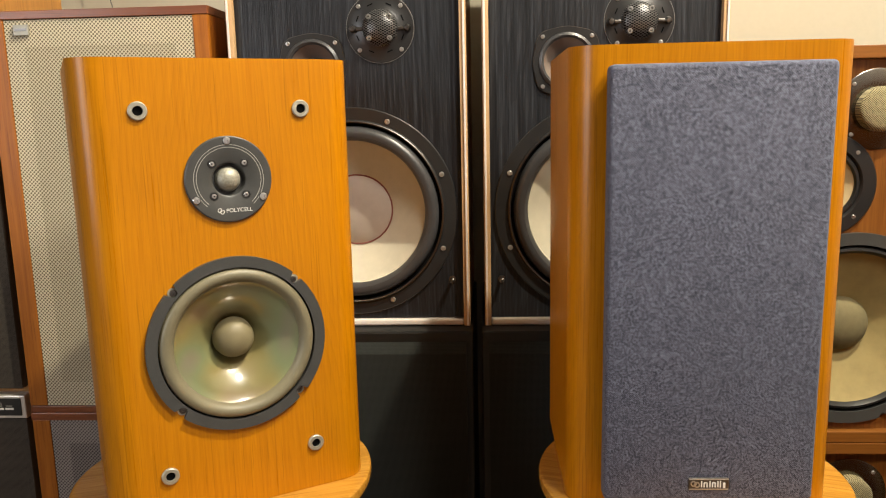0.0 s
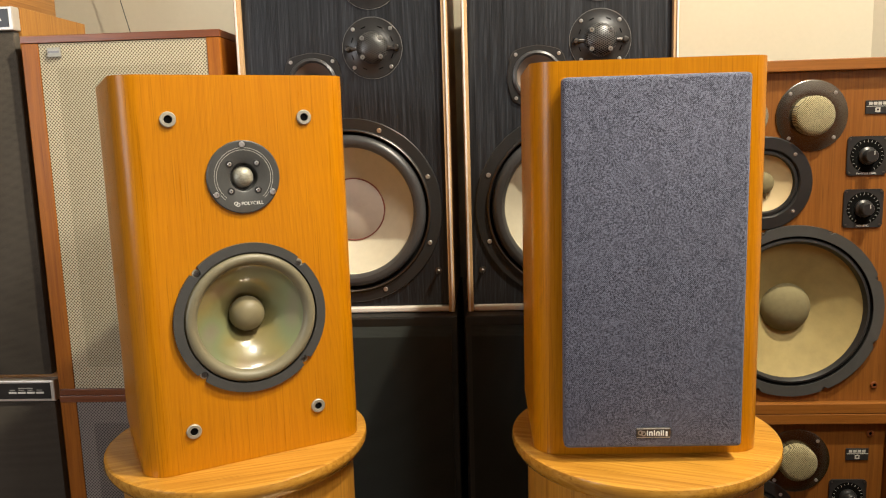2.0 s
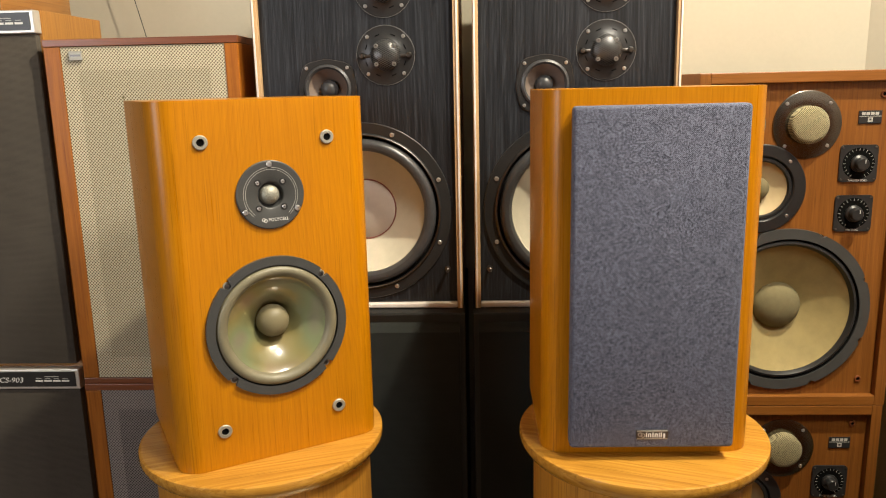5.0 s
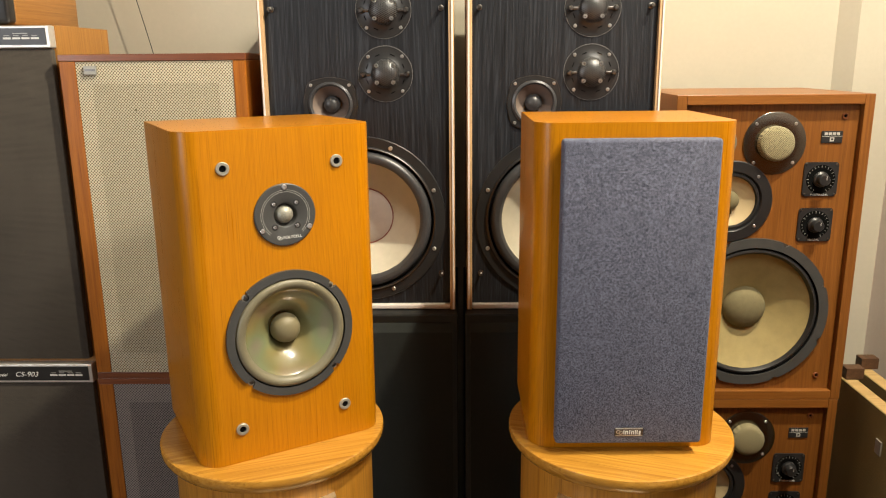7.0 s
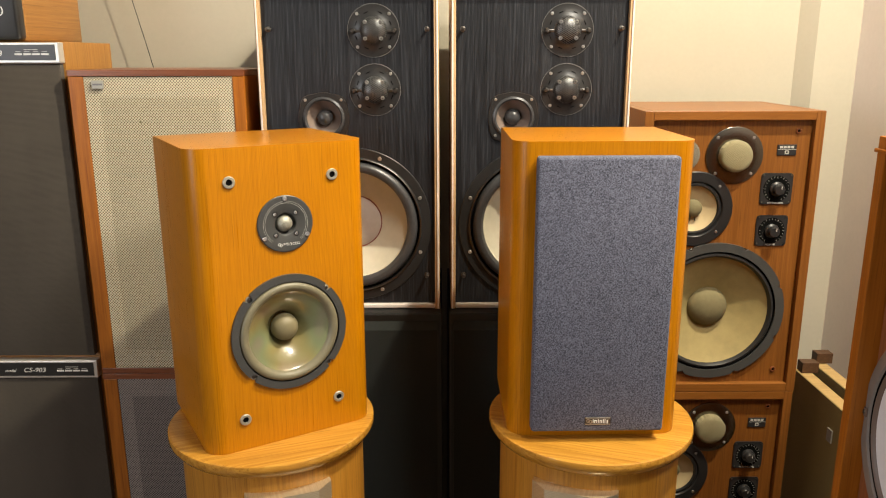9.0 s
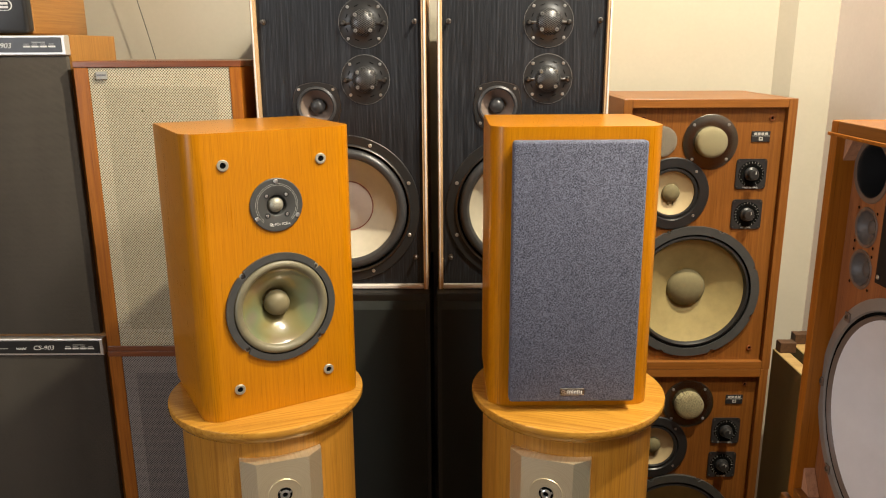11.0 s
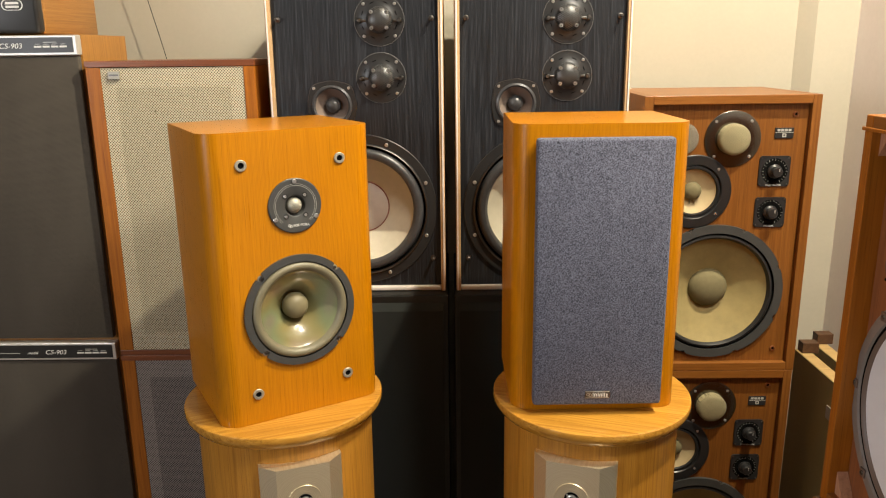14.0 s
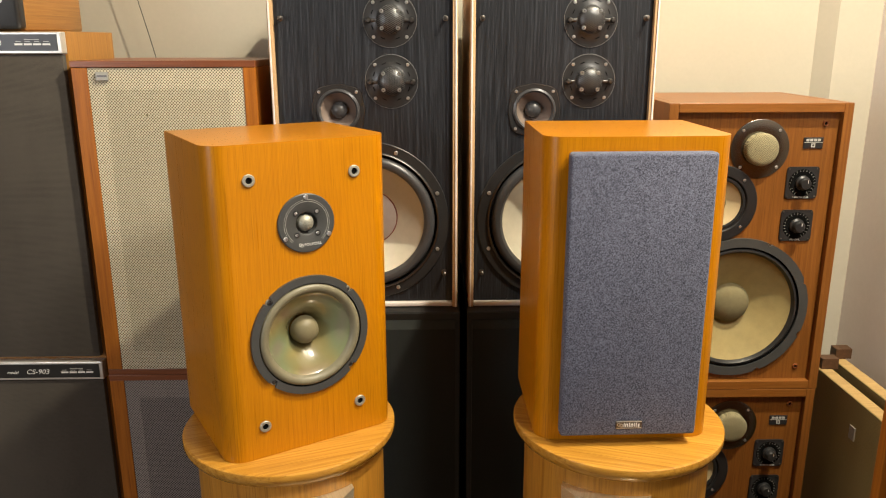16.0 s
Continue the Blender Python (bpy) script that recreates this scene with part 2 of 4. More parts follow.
def poly_cone():
    """Clear-coated translucent grey-green cone; its soft rainbow sheen is painted into the base colour."""
    n = Nodes("glossy_poly_cone")
    f = n.noise((11, 11, 11), 1.0, 2, 0.4)
    # noise patches of hue imitate the iridescent reflection
    col = n.ramp(f, (0.25, (0.25, 0.165, 0.10)), (0.42, (0.23, 0.20, 0.08)), (0.58, (0.18, 0.21, 0.11)), (0.78, (0.22, 0.165, 0.15)))
    n.set(colour=col, rough=0.24, coat=1.0, coat_rough=0.07, spec=0.7)
    n.bump(n.noise((160, 160, 160), 1.0, 3), 0.03, 0.0005)
    return n.mat


BRUSHED, POLY = brushed(), poly_cone()


# ---- mesh helpers ----
def thing(name, m, label, category, group=""):
    ob = new(name)
    ob.empty_display_size = 0.1
    ob.matrix_world = m
    return tagged(ob, label, category, group)


def part(name, bm, material, parent, label="", smooth=False):
    me = bpy.data.meshes.new(name)
    bmesh.ops.recalc_face_normals(bm, faces=bm.faces)
    bm.to_mesh(me)
    bm.free()
    if smooth:
        # large flat panels keep their own plane, rounded edges are smooth
        me.polygons.foreach_set("use_smooth", [p.area < 0.01 for p in me.polygons])
        me.set_sharp_from_angle(angle=radians(38))
    me.materials.append(material)
    ob = new(name, me)
    ob.parent = parent
    return tagged(ob, label)


def structure(name, bm, material, label, category):
    return tagged(part(name, bm, material, None), label, category, kind="structure")


def box(x0, x1, y0, y1, z0, z1, bevel=0.0, seg=2, bm=None):
    own = bmesh.new()
    bmesh.ops.create_cube(own, size=1.0)
    bmesh.ops.scale(own, vec=(x1 - x0, y1 - y0, z1 - z0), verts=own.verts)
    bmesh.ops.translate(own, vec=((x0 + x1) / 2, (y0 + y1) / 2, (z0 + z1) / 2), verts=own.verts)
    if bevel:
        bmesh.ops.bevel(own, geom=own.edges[:], offset=bevel, segments=seg, affect="EDGES", profile=0.5)
    if bm is None:
        return own
    me = bpy.data.meshes.new("tmp")
    own.to_mesh(me)
    own.free()
    bm.from_mesh(me)
    bpy.data.meshes.remove(me)
    return bm


def lathe(profile, cx=0.0, cz=0.0, y0=0.0, seg=64, axis="y", bm=None):
    """Turns (radius, offset) about the y axis (front is -y) or the z axis."""
    bm = bm or bmesh.new()
    rings = []
    for r, h in profile:
        ring = []
        for i in range(seg if r > 1e-6 else 1):
            a = 2 * math.pi * i / seg
            u, v = r * math.cos(a), r * math.sin(a)
            ring.append(bm.verts.new((cx + u, y0 + h, cz + v) if axis == "y" else (cx + u, y0 + v, cz + h)))
        rings.append(ring)
    for a, b in zip(rings, rings[1:]):
        for i in range(seg):
            j = (i + 1) % seg
            if len(a) > 1 and len(b) > 1:
                bm.faces.new((a[i], a[j], b[j], b[i]))
            elif len(a) > 1:
                bm.faces.new((a[i], a[j], b[0]))
            elif len(b) > 1:
                bm.faces.new((a[0], b[j], b[i]))
    return bm


def arc(x, y, r, a0, a1, n=10):
    return [(x + r * math.cos(radians(a0 + (a1 - a0) * i / n)), y + r * math.sin(radians(a0 + (a1 - a0) * i / n))) for i in range(n + 1)]


def prism(outline, z0, z1, bevel=0.0):
    bm = bmesh.new()
    low = [bm.verts.new((x, y, z0)) for x, y in outline]
    top = [bm.verts.new((x, y, z1)) for x, y in outline]
    n = len(outline)
    caps = [bm.faces.new(low[::-1]), bm.faces.new(top)]
    for i in range(n):
        bm.faces.new((low[i], low[(i + 1) % n], top[(i + 1) % n], top[i]))
    if bevel:
        edges = [e for f in caps for e in f.edges]
        bmesh.ops.bevel(bm, geom=edges, offset=bevel, segments=2, affect="EDGES", profile=0.5)
    return bm


def ring_plate(outline, hole_r, cx, cz, y0, y1):
    """A plate in the x, z plane with a round hole: outline and hole have the same count of points."""
    bm = bmesh.new()
    n = len(outline)
    def loop(pts, y):
        return [bm.verts.new((x, y, z)) for x, z in pts]
    hole = [(cx + hole_r * math.cos(math.atan2(z - cz, x - cx)), cz + hole_r * math.sin(math.atan2(z - cz, x - cx))) for x, z in outline]
    of, hf, ob_, hb = loop(outline, y0), loop(hole, y0), loop(outline, y1), loop(hole, y1)
    for i in range(n):
        j = (i + 1) % n
        bm.faces.new((of[i], of[j], hf[j], hf[i]))
        bm.faces.new((of[i], ob_[i], ob_[j], of[j]))
        bm.faces.new((hf[i], hf[j], hb[j], hb[i]))
    return bm


def rounded_plate(cx, cz, w, h, r, y0, y1):
    """An upright plate with rounded corners in the x, z plane."""
    out = []
    for sx, sz, a in ((1, -1, 270), (1, 1, 0), (-1, 1, 90), (-1, -1, 180)):
        out += arc(cx + sx * (w / 2 - r), cz + sz * (h / 2 - r), r, a, a + 90, 5)
    bm = prism(out, -y1, -y0, 0.0006)
    bmesh.ops.transform(bm, matrix=pose(0, 0, 0, 90, 0, 0), verts=bm.verts)
    return bm


def drilled(bm, holes, y0, y1):
    """The mesh with round holes (x, z, r) drilled through it along y, from y0 to y1."""
    tool = bmesh.new()
    for x, z, r in holes:
        lathe([(0, y0), (r, y0), (r, y1), (0, y1)], x, z, 0, 64, "y", tool)
    bmesh.ops.recalc_face_normals(tool, faces=tool.faces)
    bmesh.ops.recalc_face_normals(bm, faces=bm.faces)
    obs = []
    for b in (bm, tool):
        me = bpy.data.meshes.new("tmp_drill")
        b.to_mesh(me)
        b.free()
        ob = bpy.data.objects.new("tmp_drill", me)
        scene.collection.objects.link(ob)
        obs.append(ob)
    mod = obs[0].modifiers.new("drill", "BOOLEAN")
    mod.operation, mod.object, mod.solver = "DIFFERENCE", obs[1], "EXACT"
    me = bpy.data.meshes.new_from_object(obs[0].evaluated_get(bpy.context.evaluated_depsgraph_get()))
    out = bmesh.new()
    out.from_mesh(me)
    for ob in obs:
        bpy.data.objects.remove(ob)
    bpy.data.meshes.remove(me)
    return out


def text(name, words, x, z, y, size, material, parent, align="CENTER", shear=0.0, wide=1.0):
    c = bpy.data.curves.new(name, "FONT")
    c.body, c.size, c.align_x, c.align_y, c.extrude, c.shear = words, size, align, "CENTER", 0.0003, shear
    tmp = bpy.data.objects.new("tmp_text", c)
    scene.collection.objects.link(tmp)
    me = bpy.data.meshes.new_from_object(tmp.evaluated_get(bpy.context.evaluated_depsgraph_get()))
    bpy.data.objects.remove(tmp)
    bpy.data.curves.remove(c)
    me.name = name
    me.transform(Matrix.Translation((x, y, z)) @ pose(0, 0, 0, 90, 0, 0) @ Matrix.Diagonal((wide, 1, 1, 1)))
    me.materials.clear()
    me.materials.append(material)
    ob = new(name, me)
    ob.parent = parent
    return ob


def screw(parent, x, z, y, r=0.004, material=None):
    """A pan-head screw with a cross slot, its head proud of y."""
    bm = lathe([(r, 0.0), (r, -r * 0.2), (r * 0.85, -r * 0.36), (r * 0.32, -r * 0.42), (r * 0.26, -r * 0.12), (0, -r * 0.12)], x, z, y, 12)
    return part("screw", bm, material or STEEL, parent, smooth=True)


def socket(parent, x, z, y, r, material=None, name="grille_socket"):
    """A grommet; a flat black disc paints the shade inside its hole."""
    s = part(name, lathe([(r, 0.0), (r, -0.0025), (r * 0.9, -0.0035), (r * 0.55, -0.0035), (r * 0.5, -0.001), (r * 0.5, 0.0)], x, z, y, 28), material or NICKEL, parent, smooth=True)
    part("bore_shade", lathe([(r * 0.5, -0.0012), (r * 0.44, -0.0006), (0, -0.0006)], x, z, y, 20), BLACK_DEEP, s)
    return s


def peg(parent, x, z, y, length=0.018, r=0.0045):
    bm = lathe([(r * 1.35, 0), (r * 1.35, -0.002), (r * 0.6, -0.003), (r * 0.6, -length * 0.6), (r, -length * 0.66), (r, -length * 0.9), (r * 0.6, -length), (0, -length)], x, z, y, 16)
    return part("grille_peg", bm, DARK_STEEL, parent, smooth=True)


def ring_of(n, r, start):
    return [(r * math.cos(radians(start + 360 * i / n)), r * math.sin(radians(start + 360 * i / n))) for i in range(n)]


# ---- the setting ----
X0, X1, Y0, Y1, TOP = -2.3, 1.115, -2.6, 1.78, 3.25
structure("floor", box(X0 - 0.1, X1 + 0.1, Y0 - 0.1, Y1 + 0.1, -0.1, 0.0), FLOOR_MAT, "dark vinyl floor of the shop room", "floor")
structure("ceiling", box(X0 - 0.1, X1 + 0.1, Y0 - 0.1, Y1 + 0.1, TOP, TOP + 0.1), CEILING_PAINT, "plain white painted ceiling", "ceiling")
structure("wall_north", box(X0 - 0.1, X1 + 0.1, Y1, Y1 + 0.1, 0.0, TOP), WALL_PAINT, "cream painted wall behind the loudspeakers", "wall")
structure("wall_east", box(X1, X1 + 0.1, Y0, Y1, 0.0, TOP), PINK_PAINT, "pale pinkish painted side wall", "wall")
# west and south walls are unseen; their brown only lowers the bounced fill
west = box(X0 - 0.1, X0, Y0, -1.8, 0.0, TOP)
for part_of_wall in ((-0.6, Y1, 0.0, TOP), (-1.8, -0.6, 0.0, 1.0), (-1.8, -0.6, 2.2, TOP)):
    west = box(X0 - 0.1, X0, *part_of_wall, 0.0, 2, west)
structure("wall_west", west, DIM_PAINT, "unseen side wall with a window opening, dark brown to cut bounce light", "wall")
structure("wall_south", box(X0 - 0.1, X1 + 0.1, Y0 - 0.1, Y0, 0.0, TOP), DIM_PAINT, "unseen wall behind the viewer, dark brown to cut bounce light", "wall")
structure("pilaster", prism([(0.962, Y1), (0.998, 1.738), (X1, 1.738), (X1, Y1)], 0.0, TOP), WALL_PAINT, "cream painted corner pilaster", "pilaster")


# ---- the pair of honey-coloured bookshelf speakers ----
SH = 0.55  # height


def compact_body(t, holes=(), SH=SH):
    hw, bw, d, r = 0.161, 0.158, 0.268, 0.036
    lean = math.degrees(math.atan2(bw - hw, d))
    out = arc(-hw + r, r, r, 180 - lean, 270) + arc(hw - r, r, r, 270, 360 + lean) + [(bw, d), (-bw, d)]
    bm = prism(out, 0.0, SH, 0.0015)
    if holes:
        bm = drilled(bm, holes, -0.05, 0.09)
    return part("cabinet", bm, ORANGE, t, smooth=True)


def compact_tweeter(t, z):
    R = 0.0507
    plate = part("tweeter", lathe([(R, 0.0), (R, -0.003), (R - 0.0015, -0.0042), (0.0215, -0.0042), (0.0195, -0.0030), (0.0172, 0.006), (0, 0.006)], 0, z, 0, 64), GREY_PLATE, t, "dark grey round tweeter faceplate", True)
    part("dome", lathe([(0.0152, 0.0055), (0.0146, 0.0025), (0.0128, -0.0022), (0.0092, -0.0056), (0.005, -0.0073), (0, -0.0078)], 0, z, 0, 32), DOME, plate, "dusty silver dome", True)
    for a, b in ring_of(3, 0.045, 90):
        part("screw_recess", lathe([(0.0052, -0.0044), (0.0046, -0.0046), (0, -0.0046)], a, z + b, 0, 16), BLACK, plate)
        screw(plate, a, z + b, -0.0042, 0.0044, STEEL)
    for a, b in ring_of(4, 0.0265, 45):
        part("screw_recess", lathe([(0.0052, -0.0044), (0.0046, -0.0046), (0, -0.0046)], a, z + b, 0, 16), BLACK, plate)
        screw(plate, a, z + b, -0.0042, 0.0030, STEEL)
    for r in (0.0405, 0.0375):
        bm = bmesh.new()
        pts = [(math.cos(radians(a)), math.sin(radians(a))) for a in range(-48, 229, 4)]
        inner = [bm.verts.new((c * (r - 0.0003), -0.0044, z + s * (r - 0.0003))) for c, s in pts]
        outer = [bm.verts.new((c * (r + 0.0003), -0.0044, z + s * (r + 0.0003))) for c, s in pts]
        for i in range(len(pts) - 1):
            bm.faces.new((inner[i], inner[i + 1], outer[i + 1], outer[i]))
        part("printed_ring", bm, GREY_INK, plate)
    text("lettering", "POLYCELL", 0.0095, z - 0.0368, -0.0044, 0.0066, WHITE_INK, plate, wide=1.02)
    for ex, ez in ((-0.0132, -0.0360), (-0.0104, -0.0378)):
        part("emblem", lathe([(0.0027, -0.0043), (0.0027, -0.0047), (0.0019, -0.0047), (0.0019, -0.0043)], ex, z + ez, 0, 16), WHITE_INK, plate)


def compact_woofer(t, z):
    R, x = 0.1080, -0.0015
    out = []
    for i in range(360):
        a = 2 * math.pi * i / 360
        deg = math.degrees(a)
        d = min(abs((deg - s + 180) % 360 - 180) for s in (45, 135, 225, 315))
        r = R - (0.0108 * (1.0 - (d / 3.4) ** 4) ** 0.5 if d < 3.4 else 0.0)
        out.append((x + r * math.cos(a), z + r * math.sin(a)))
    w = part("woofer", ring_plate(out, 0.0948, x, z, -0.0062, 0.0), GREY_PLATE, t, "bass driver with dark grey basket ring")
    part("basket_well", lathe([(0.0952, -0.0040), (0.0935, 0.002)], x, z, 0, 64), BLACK, w)
    part("surround", lathe([(0.0938, 0.001), (0.0932, -0.003), (0.0910, -0.0070), (0.0872, -0.0090), (0.083, -0.0088), (0.0792, -0.0060), (0.0765, -0.001), (0.0752, 0.003)], x, z, 0, 80), SURROUND, w, "grey rubber roll surround", True)
    part("cone", lathe([(0.0758, 0.001), (0.0735, 0.0030), (0.066, 0.0062), (0.058, 0.0102), (0.050, 0.0150), (0.042, 0.0208), (0.035, 0.0272), (0.029, 0.0340), (0.024, 0.0400)], x, z, 0, 80), POLY, w, "glossy translucent grey-green cone", True)
    part("dust_cap", lathe([(0.0255, 0.033), (0.025, 0.025), (0.022, 0.0165), (0.0165, 0.0115), (0.009, 0.0085), (0, 0.0078)], x, z, 0, 48), OLIVE_CAP, w, "matt olive dust cap", True)
    for a, b in ring_of(4, 0.1015, 45):
        part("screw_seat", lathe([(0.0062, -0.0002), (0.0062, -0.0016), (0, -0.0016)], x + a, z + b, 0, 20), NICKEL, w)
        screw(w, x + a, z + b, -0.0016, 0.0042, DARK_STEEL)


def bare_speaker(m):
    t = thing("bookshelf_speaker", m, "honey oak bookshelf speaker without its grille, drivers bare", "loudspeaker", "pair of bookshelf speakers")
    compact_body(t, ((0.0, 0.4112, 0.020), (-0.0015, 0.2110, 0.0945)))
    compact_tweeter(t, 0.4112)
    compact_woofer(t, 0.2110)
    for x, z in ((-0.094, 0.492), (0.0915, 0.4915), (-0.0935, 0.0595), (0.0885, 0.0615)):
        socket(t, x, z, -0.0002, 0.0105)
    return t


def grilled_speaker(m):
    t = thing("bookshelf_speaker", m, "honey oak bookshelf speaker with dark navy cloth grille", "loudspeaker", "pair of bookshelf speakers")
    compact_body(t, (), 0.5535)
    g = part("grille", box(-0.1225, 0.1225, -0.030, -0.004, 0.021, 0.5305, 0.006, 3), NAVY_CLOTH, t, "dark navy woven cloth grille", True)
    part("grille_frame", box(-0.116, 0.116, -0.005, 0.001, 0.026, 0.526), BLACK, g)
    b = part("badge", box(-0.0235, 0.0235, -0.0325, -0.0295, 0.0365, 0.0515, 0.0012), DARK_STEEL, g, "small metal badge plate")
    part("badge_rim", box(-0.0228, 0.0228, -0.0331, -0.0324, 0.0372, 0.0384), STEEL, b)
    part("badge_rim", box(-0.0228, 0.0228, -0.0331, -0.0324, 0.0496, 0.0508), STEEL, b)
    for ex, ez in ((-0.0178, 0.0446), (-0.0138, 0.0432)):
        part("badge_emblem", lathe([(0.0036, -0.0323), (0.0036, -0.0334), (0.0022, -0.0334), (0.0022, -0.0323)], ex, ez, 0, 18), STEEL, b, smooth=True)
    for x, w, z0, z1 in ((-0.0085, 0.0017, 0.0400, 0.0478), (-0.0055, 0.0017, 0.0400, 0.0460), (-0.0021, 0.0017, 0.0400, 0.0460), (-0.0038, 0.0042, 0.0450, 0.0464), (0.0012, 0.0017, 0.0400, 0.0482),
                         (0.0043, 0.0017, 0.0400, 0.0460), (0.0074, 0.0017, 0.0400, 0.0460), (0.0059, 0.0040, 0.0450, 0.0464), (0.0105, 0.0017, 0.0400, 0.0478), (0.0134, 0.0017, 0.0400, 0.0482), (0.0178, 0.0030, 0.0392, 0.0462)):
        part("badge_mark", box(x - w / 2, x + w / 2, -0.0334, -0.0324, z0, z1, 0.0005), WHITE_INK, b)
    return t


LEFT = pose(-0.306, 0.889, 0.817, 0, 0, 31)
RIGHT = pose(0.255, 0.892, 0.817, 0, 0, 0.9)
bare_speaker(LEFT)
grilled_speaker(RIGHT)


# ---- the column speakers that serve as stands ----
def column_speaker(m):
    t = thing("column_speaker", m, "round oak column speaker with lacquered disc top", "loudspeaker", "pair of column speakers")
    part("column", lathe([(0, 0.0), (0.1765, 0.0), (0.1765, 0.7888), (0, 0.7888)], 0, 0, 0, 96, "z"), OAK, t, smooth=True)
    part("plinth_disc", lathe([(0, 0.0), (0.2, 0.0), (0.2, 0.02), (0.1785, 0.022)], 0, 0, 0, 96, "z"), OAK_TOP, t, smooth=True)
    part("top_disc", lathe([(0, 0.789), (0.190, 0.789), (0.1925, 0.7905), (0.1975, 0.7975), (0.2000, 0.8025), (0.2006, 0.8055), (0.2006, 0.8118), (0.1996, 0.8150), (0.1965, 0.8165), (0.1955, 0.8166), (0, 0.8166)], 0, 0, 0, 96, "z"), OAK_TOP, t, "lacquered oak disc with rounded rim", True)
    f, s, zt, zb, w, e = -0.199, -0.172, 0.752, 0.30, 0.050, 0.078
    bm = bmesh.new()
    rows = []
    for z in (zb, zt):
        row = [bm.verts.new((x, y, z)) for x, y in ((-e, s + 0.02), (-e, s), (-w, f), (w, f), (e, s), (e, s + 0.02))]
        rows.append(row)
    for i in range(5):
        bm.faces.new((rows[0][i], rows[0][i + 1], rows[1][i + 1], rows[1][i]))
    bm.faces.new(rows[0][::-1])
    bm.faces.new(rows[1])
    plate = part("front_plate", bm, BRUSHED, t, "brushed aluminium plate with bevelled sides")
    zc = PLATE_DISH
    part("waveguide", lathe([(0.0325, -0.0002), (0.0318, -0.0016), (0.028, -0.0005), (0.015, -0.0003)], 0, zc, f, 64), BRUSHED, plate, "shallow turned tweeter dish", True)
    # flat black disc on the plate: the ring slot's shade as colour
    part("slot_ring_shade", lathe([(0.0142, -0.0008), (0.0135, -0.0012), (0, -0.0012)], 0, zc, f, 40), BLACK_DEEP, plate)
    part("phase_ring", lathe([(0.0095, -0.001), (0.0095, -0.004), (0.0075, -0.005), (0.0055, -0.004), (0.0052, -0.001)], 0, zc, f, 32), STEEL, plate, smooth=True)
    for a in (20, 140, 260):
        c, q = math.cos(radians(a)), math.sin(radians(a))
        part("spoke", box(c * 0.0115 - 0.0016, c * 0.0115 + 0.0016, f - 0.0028, f - 0.001, zc + q * 0.0115 - 0.0016, zc + q * 0.0115 + 0.0016), STEEL, plate)
    return t


column_speaker(pose(-0.3685, 0.978, 0, 0, 0, 20))
column_speaker(pose(0.2645, 0.980, 0, 0, 0, -18.5))


# ---- tall black speakers and the black cabinets beneath ----
RIM_GREY = plain("dull_grey_rim", (0.16, 0.16, 0.16), 0.5)


def dome_unit(t, x, z):
    R = 0.0562
    p = part("dome_driver", lathe([(R, 0.0), (R, -0.0015), (R - 0.001, -0.0025), (0.034, -0.0025), (0.032, -0.004), (0.028, -0.0045), (0, -0.0045)], x, z, 0, 64), BLACK, t, "black dome driver with wire mesh guard", True)
    part("rim_line", lathe([(R + 0.0008, -0.0004), (R + 0.0008, -0.0018), (R, -0.0018)], x, z, 0, 64), RIM_GREY, p)
    part("dome", lathe([(0.027, -0.004), (0.0255, -0.008), (0.0205, -0.0135), (0.0125, -0.0172), (0, -0.0185)], x, z, 0, 40), BLACK_DEEP, p, "black dome under the guard", True)
    bm = bmesh.new()
    R, H = 0.0300, 0.0170
    for turn in (30, 150):
        ca, sa = math.cos(radians(turn)), math.sin(radians(turn))
        for k in range(-8, 9):
            o = k * 0.0035
            ln = math.sqrt(max(0.0, R * R - o * o))
            if ln < 0.004:
                continue
            last = None
            for i in range(11):
                q = -ln + 2 * ln * i / 10
                row = []
                for off in (-0.00055, 0.00055):
                    u, v = q * ca - (o + off) * sa, q * sa + (o + off) * ca
                    rr = min(1.0, (u * u + v * v) / (R * R))
                    row.append(bm.verts.new((x + u, -0.0042 - H * math.sqrt(1 - rr) - (0.0003 if turn == 30 else 0.0), z + v)))
                if last:
                    bm.faces.new((last[0], last[1], row[1], row[0]))
                last = row
    part("mesh_guard", bm, MESH_BLACK, p, "domed black wire mesh")
    for a, b in ring_of(4, 0.0265, 45):
        part("boss", lathe([(0.0043, -0.008), (0.0043, -0.0165), (0.0037, -0.0174), (0.0021, -0.0174), (0.0019, -0.0120), (0, -0.0120)], x + a * 0.91, z + b * 0.91, 0, 16), STEEL, p, smooth=True)
    for a, b in ring_of(4, 0.0495, 45):
        screw(p, x + a, z + b, -0.0024, 0.0038)
    for s in (-1, 1):
        part("lug", lathe([(0.0062, -0.002), (0.0062, -0.007), (0.004, -0.011), (0, -0.0115)], x + s * 0.0455, z - 0.001, 0, 18), DARK_STEEL, p, smooth=True)
        part("lug_arm", box(x + s * 0.036 - 0.007, x + s * 0.036 + 0.007, -0.0075, -0.002, z - 0.0038, z + 0.0018, 0.0012), DARK_STEEL, p)
    for i in range(8):
        a = radians(22.5 + 45 * i)
        bm = box(-0.0048, 0.0048, -0.0029, -0.0022, -0.0009, 0.0009)
        bmesh.ops.transform(bm, matrix=Matrix.Translation((x + 0.0405 * math.cos(a), 0, z + 0.0405 * math.sin(a))) @ pose(0, 0, 0, 0, -math.degrees(a) + 90, 0), verts=bm.verts)
        # black bars on the face paint the shade inside the slots
        part("vent_slot_shade", bm, BLACK_DEEP, p)
    return p


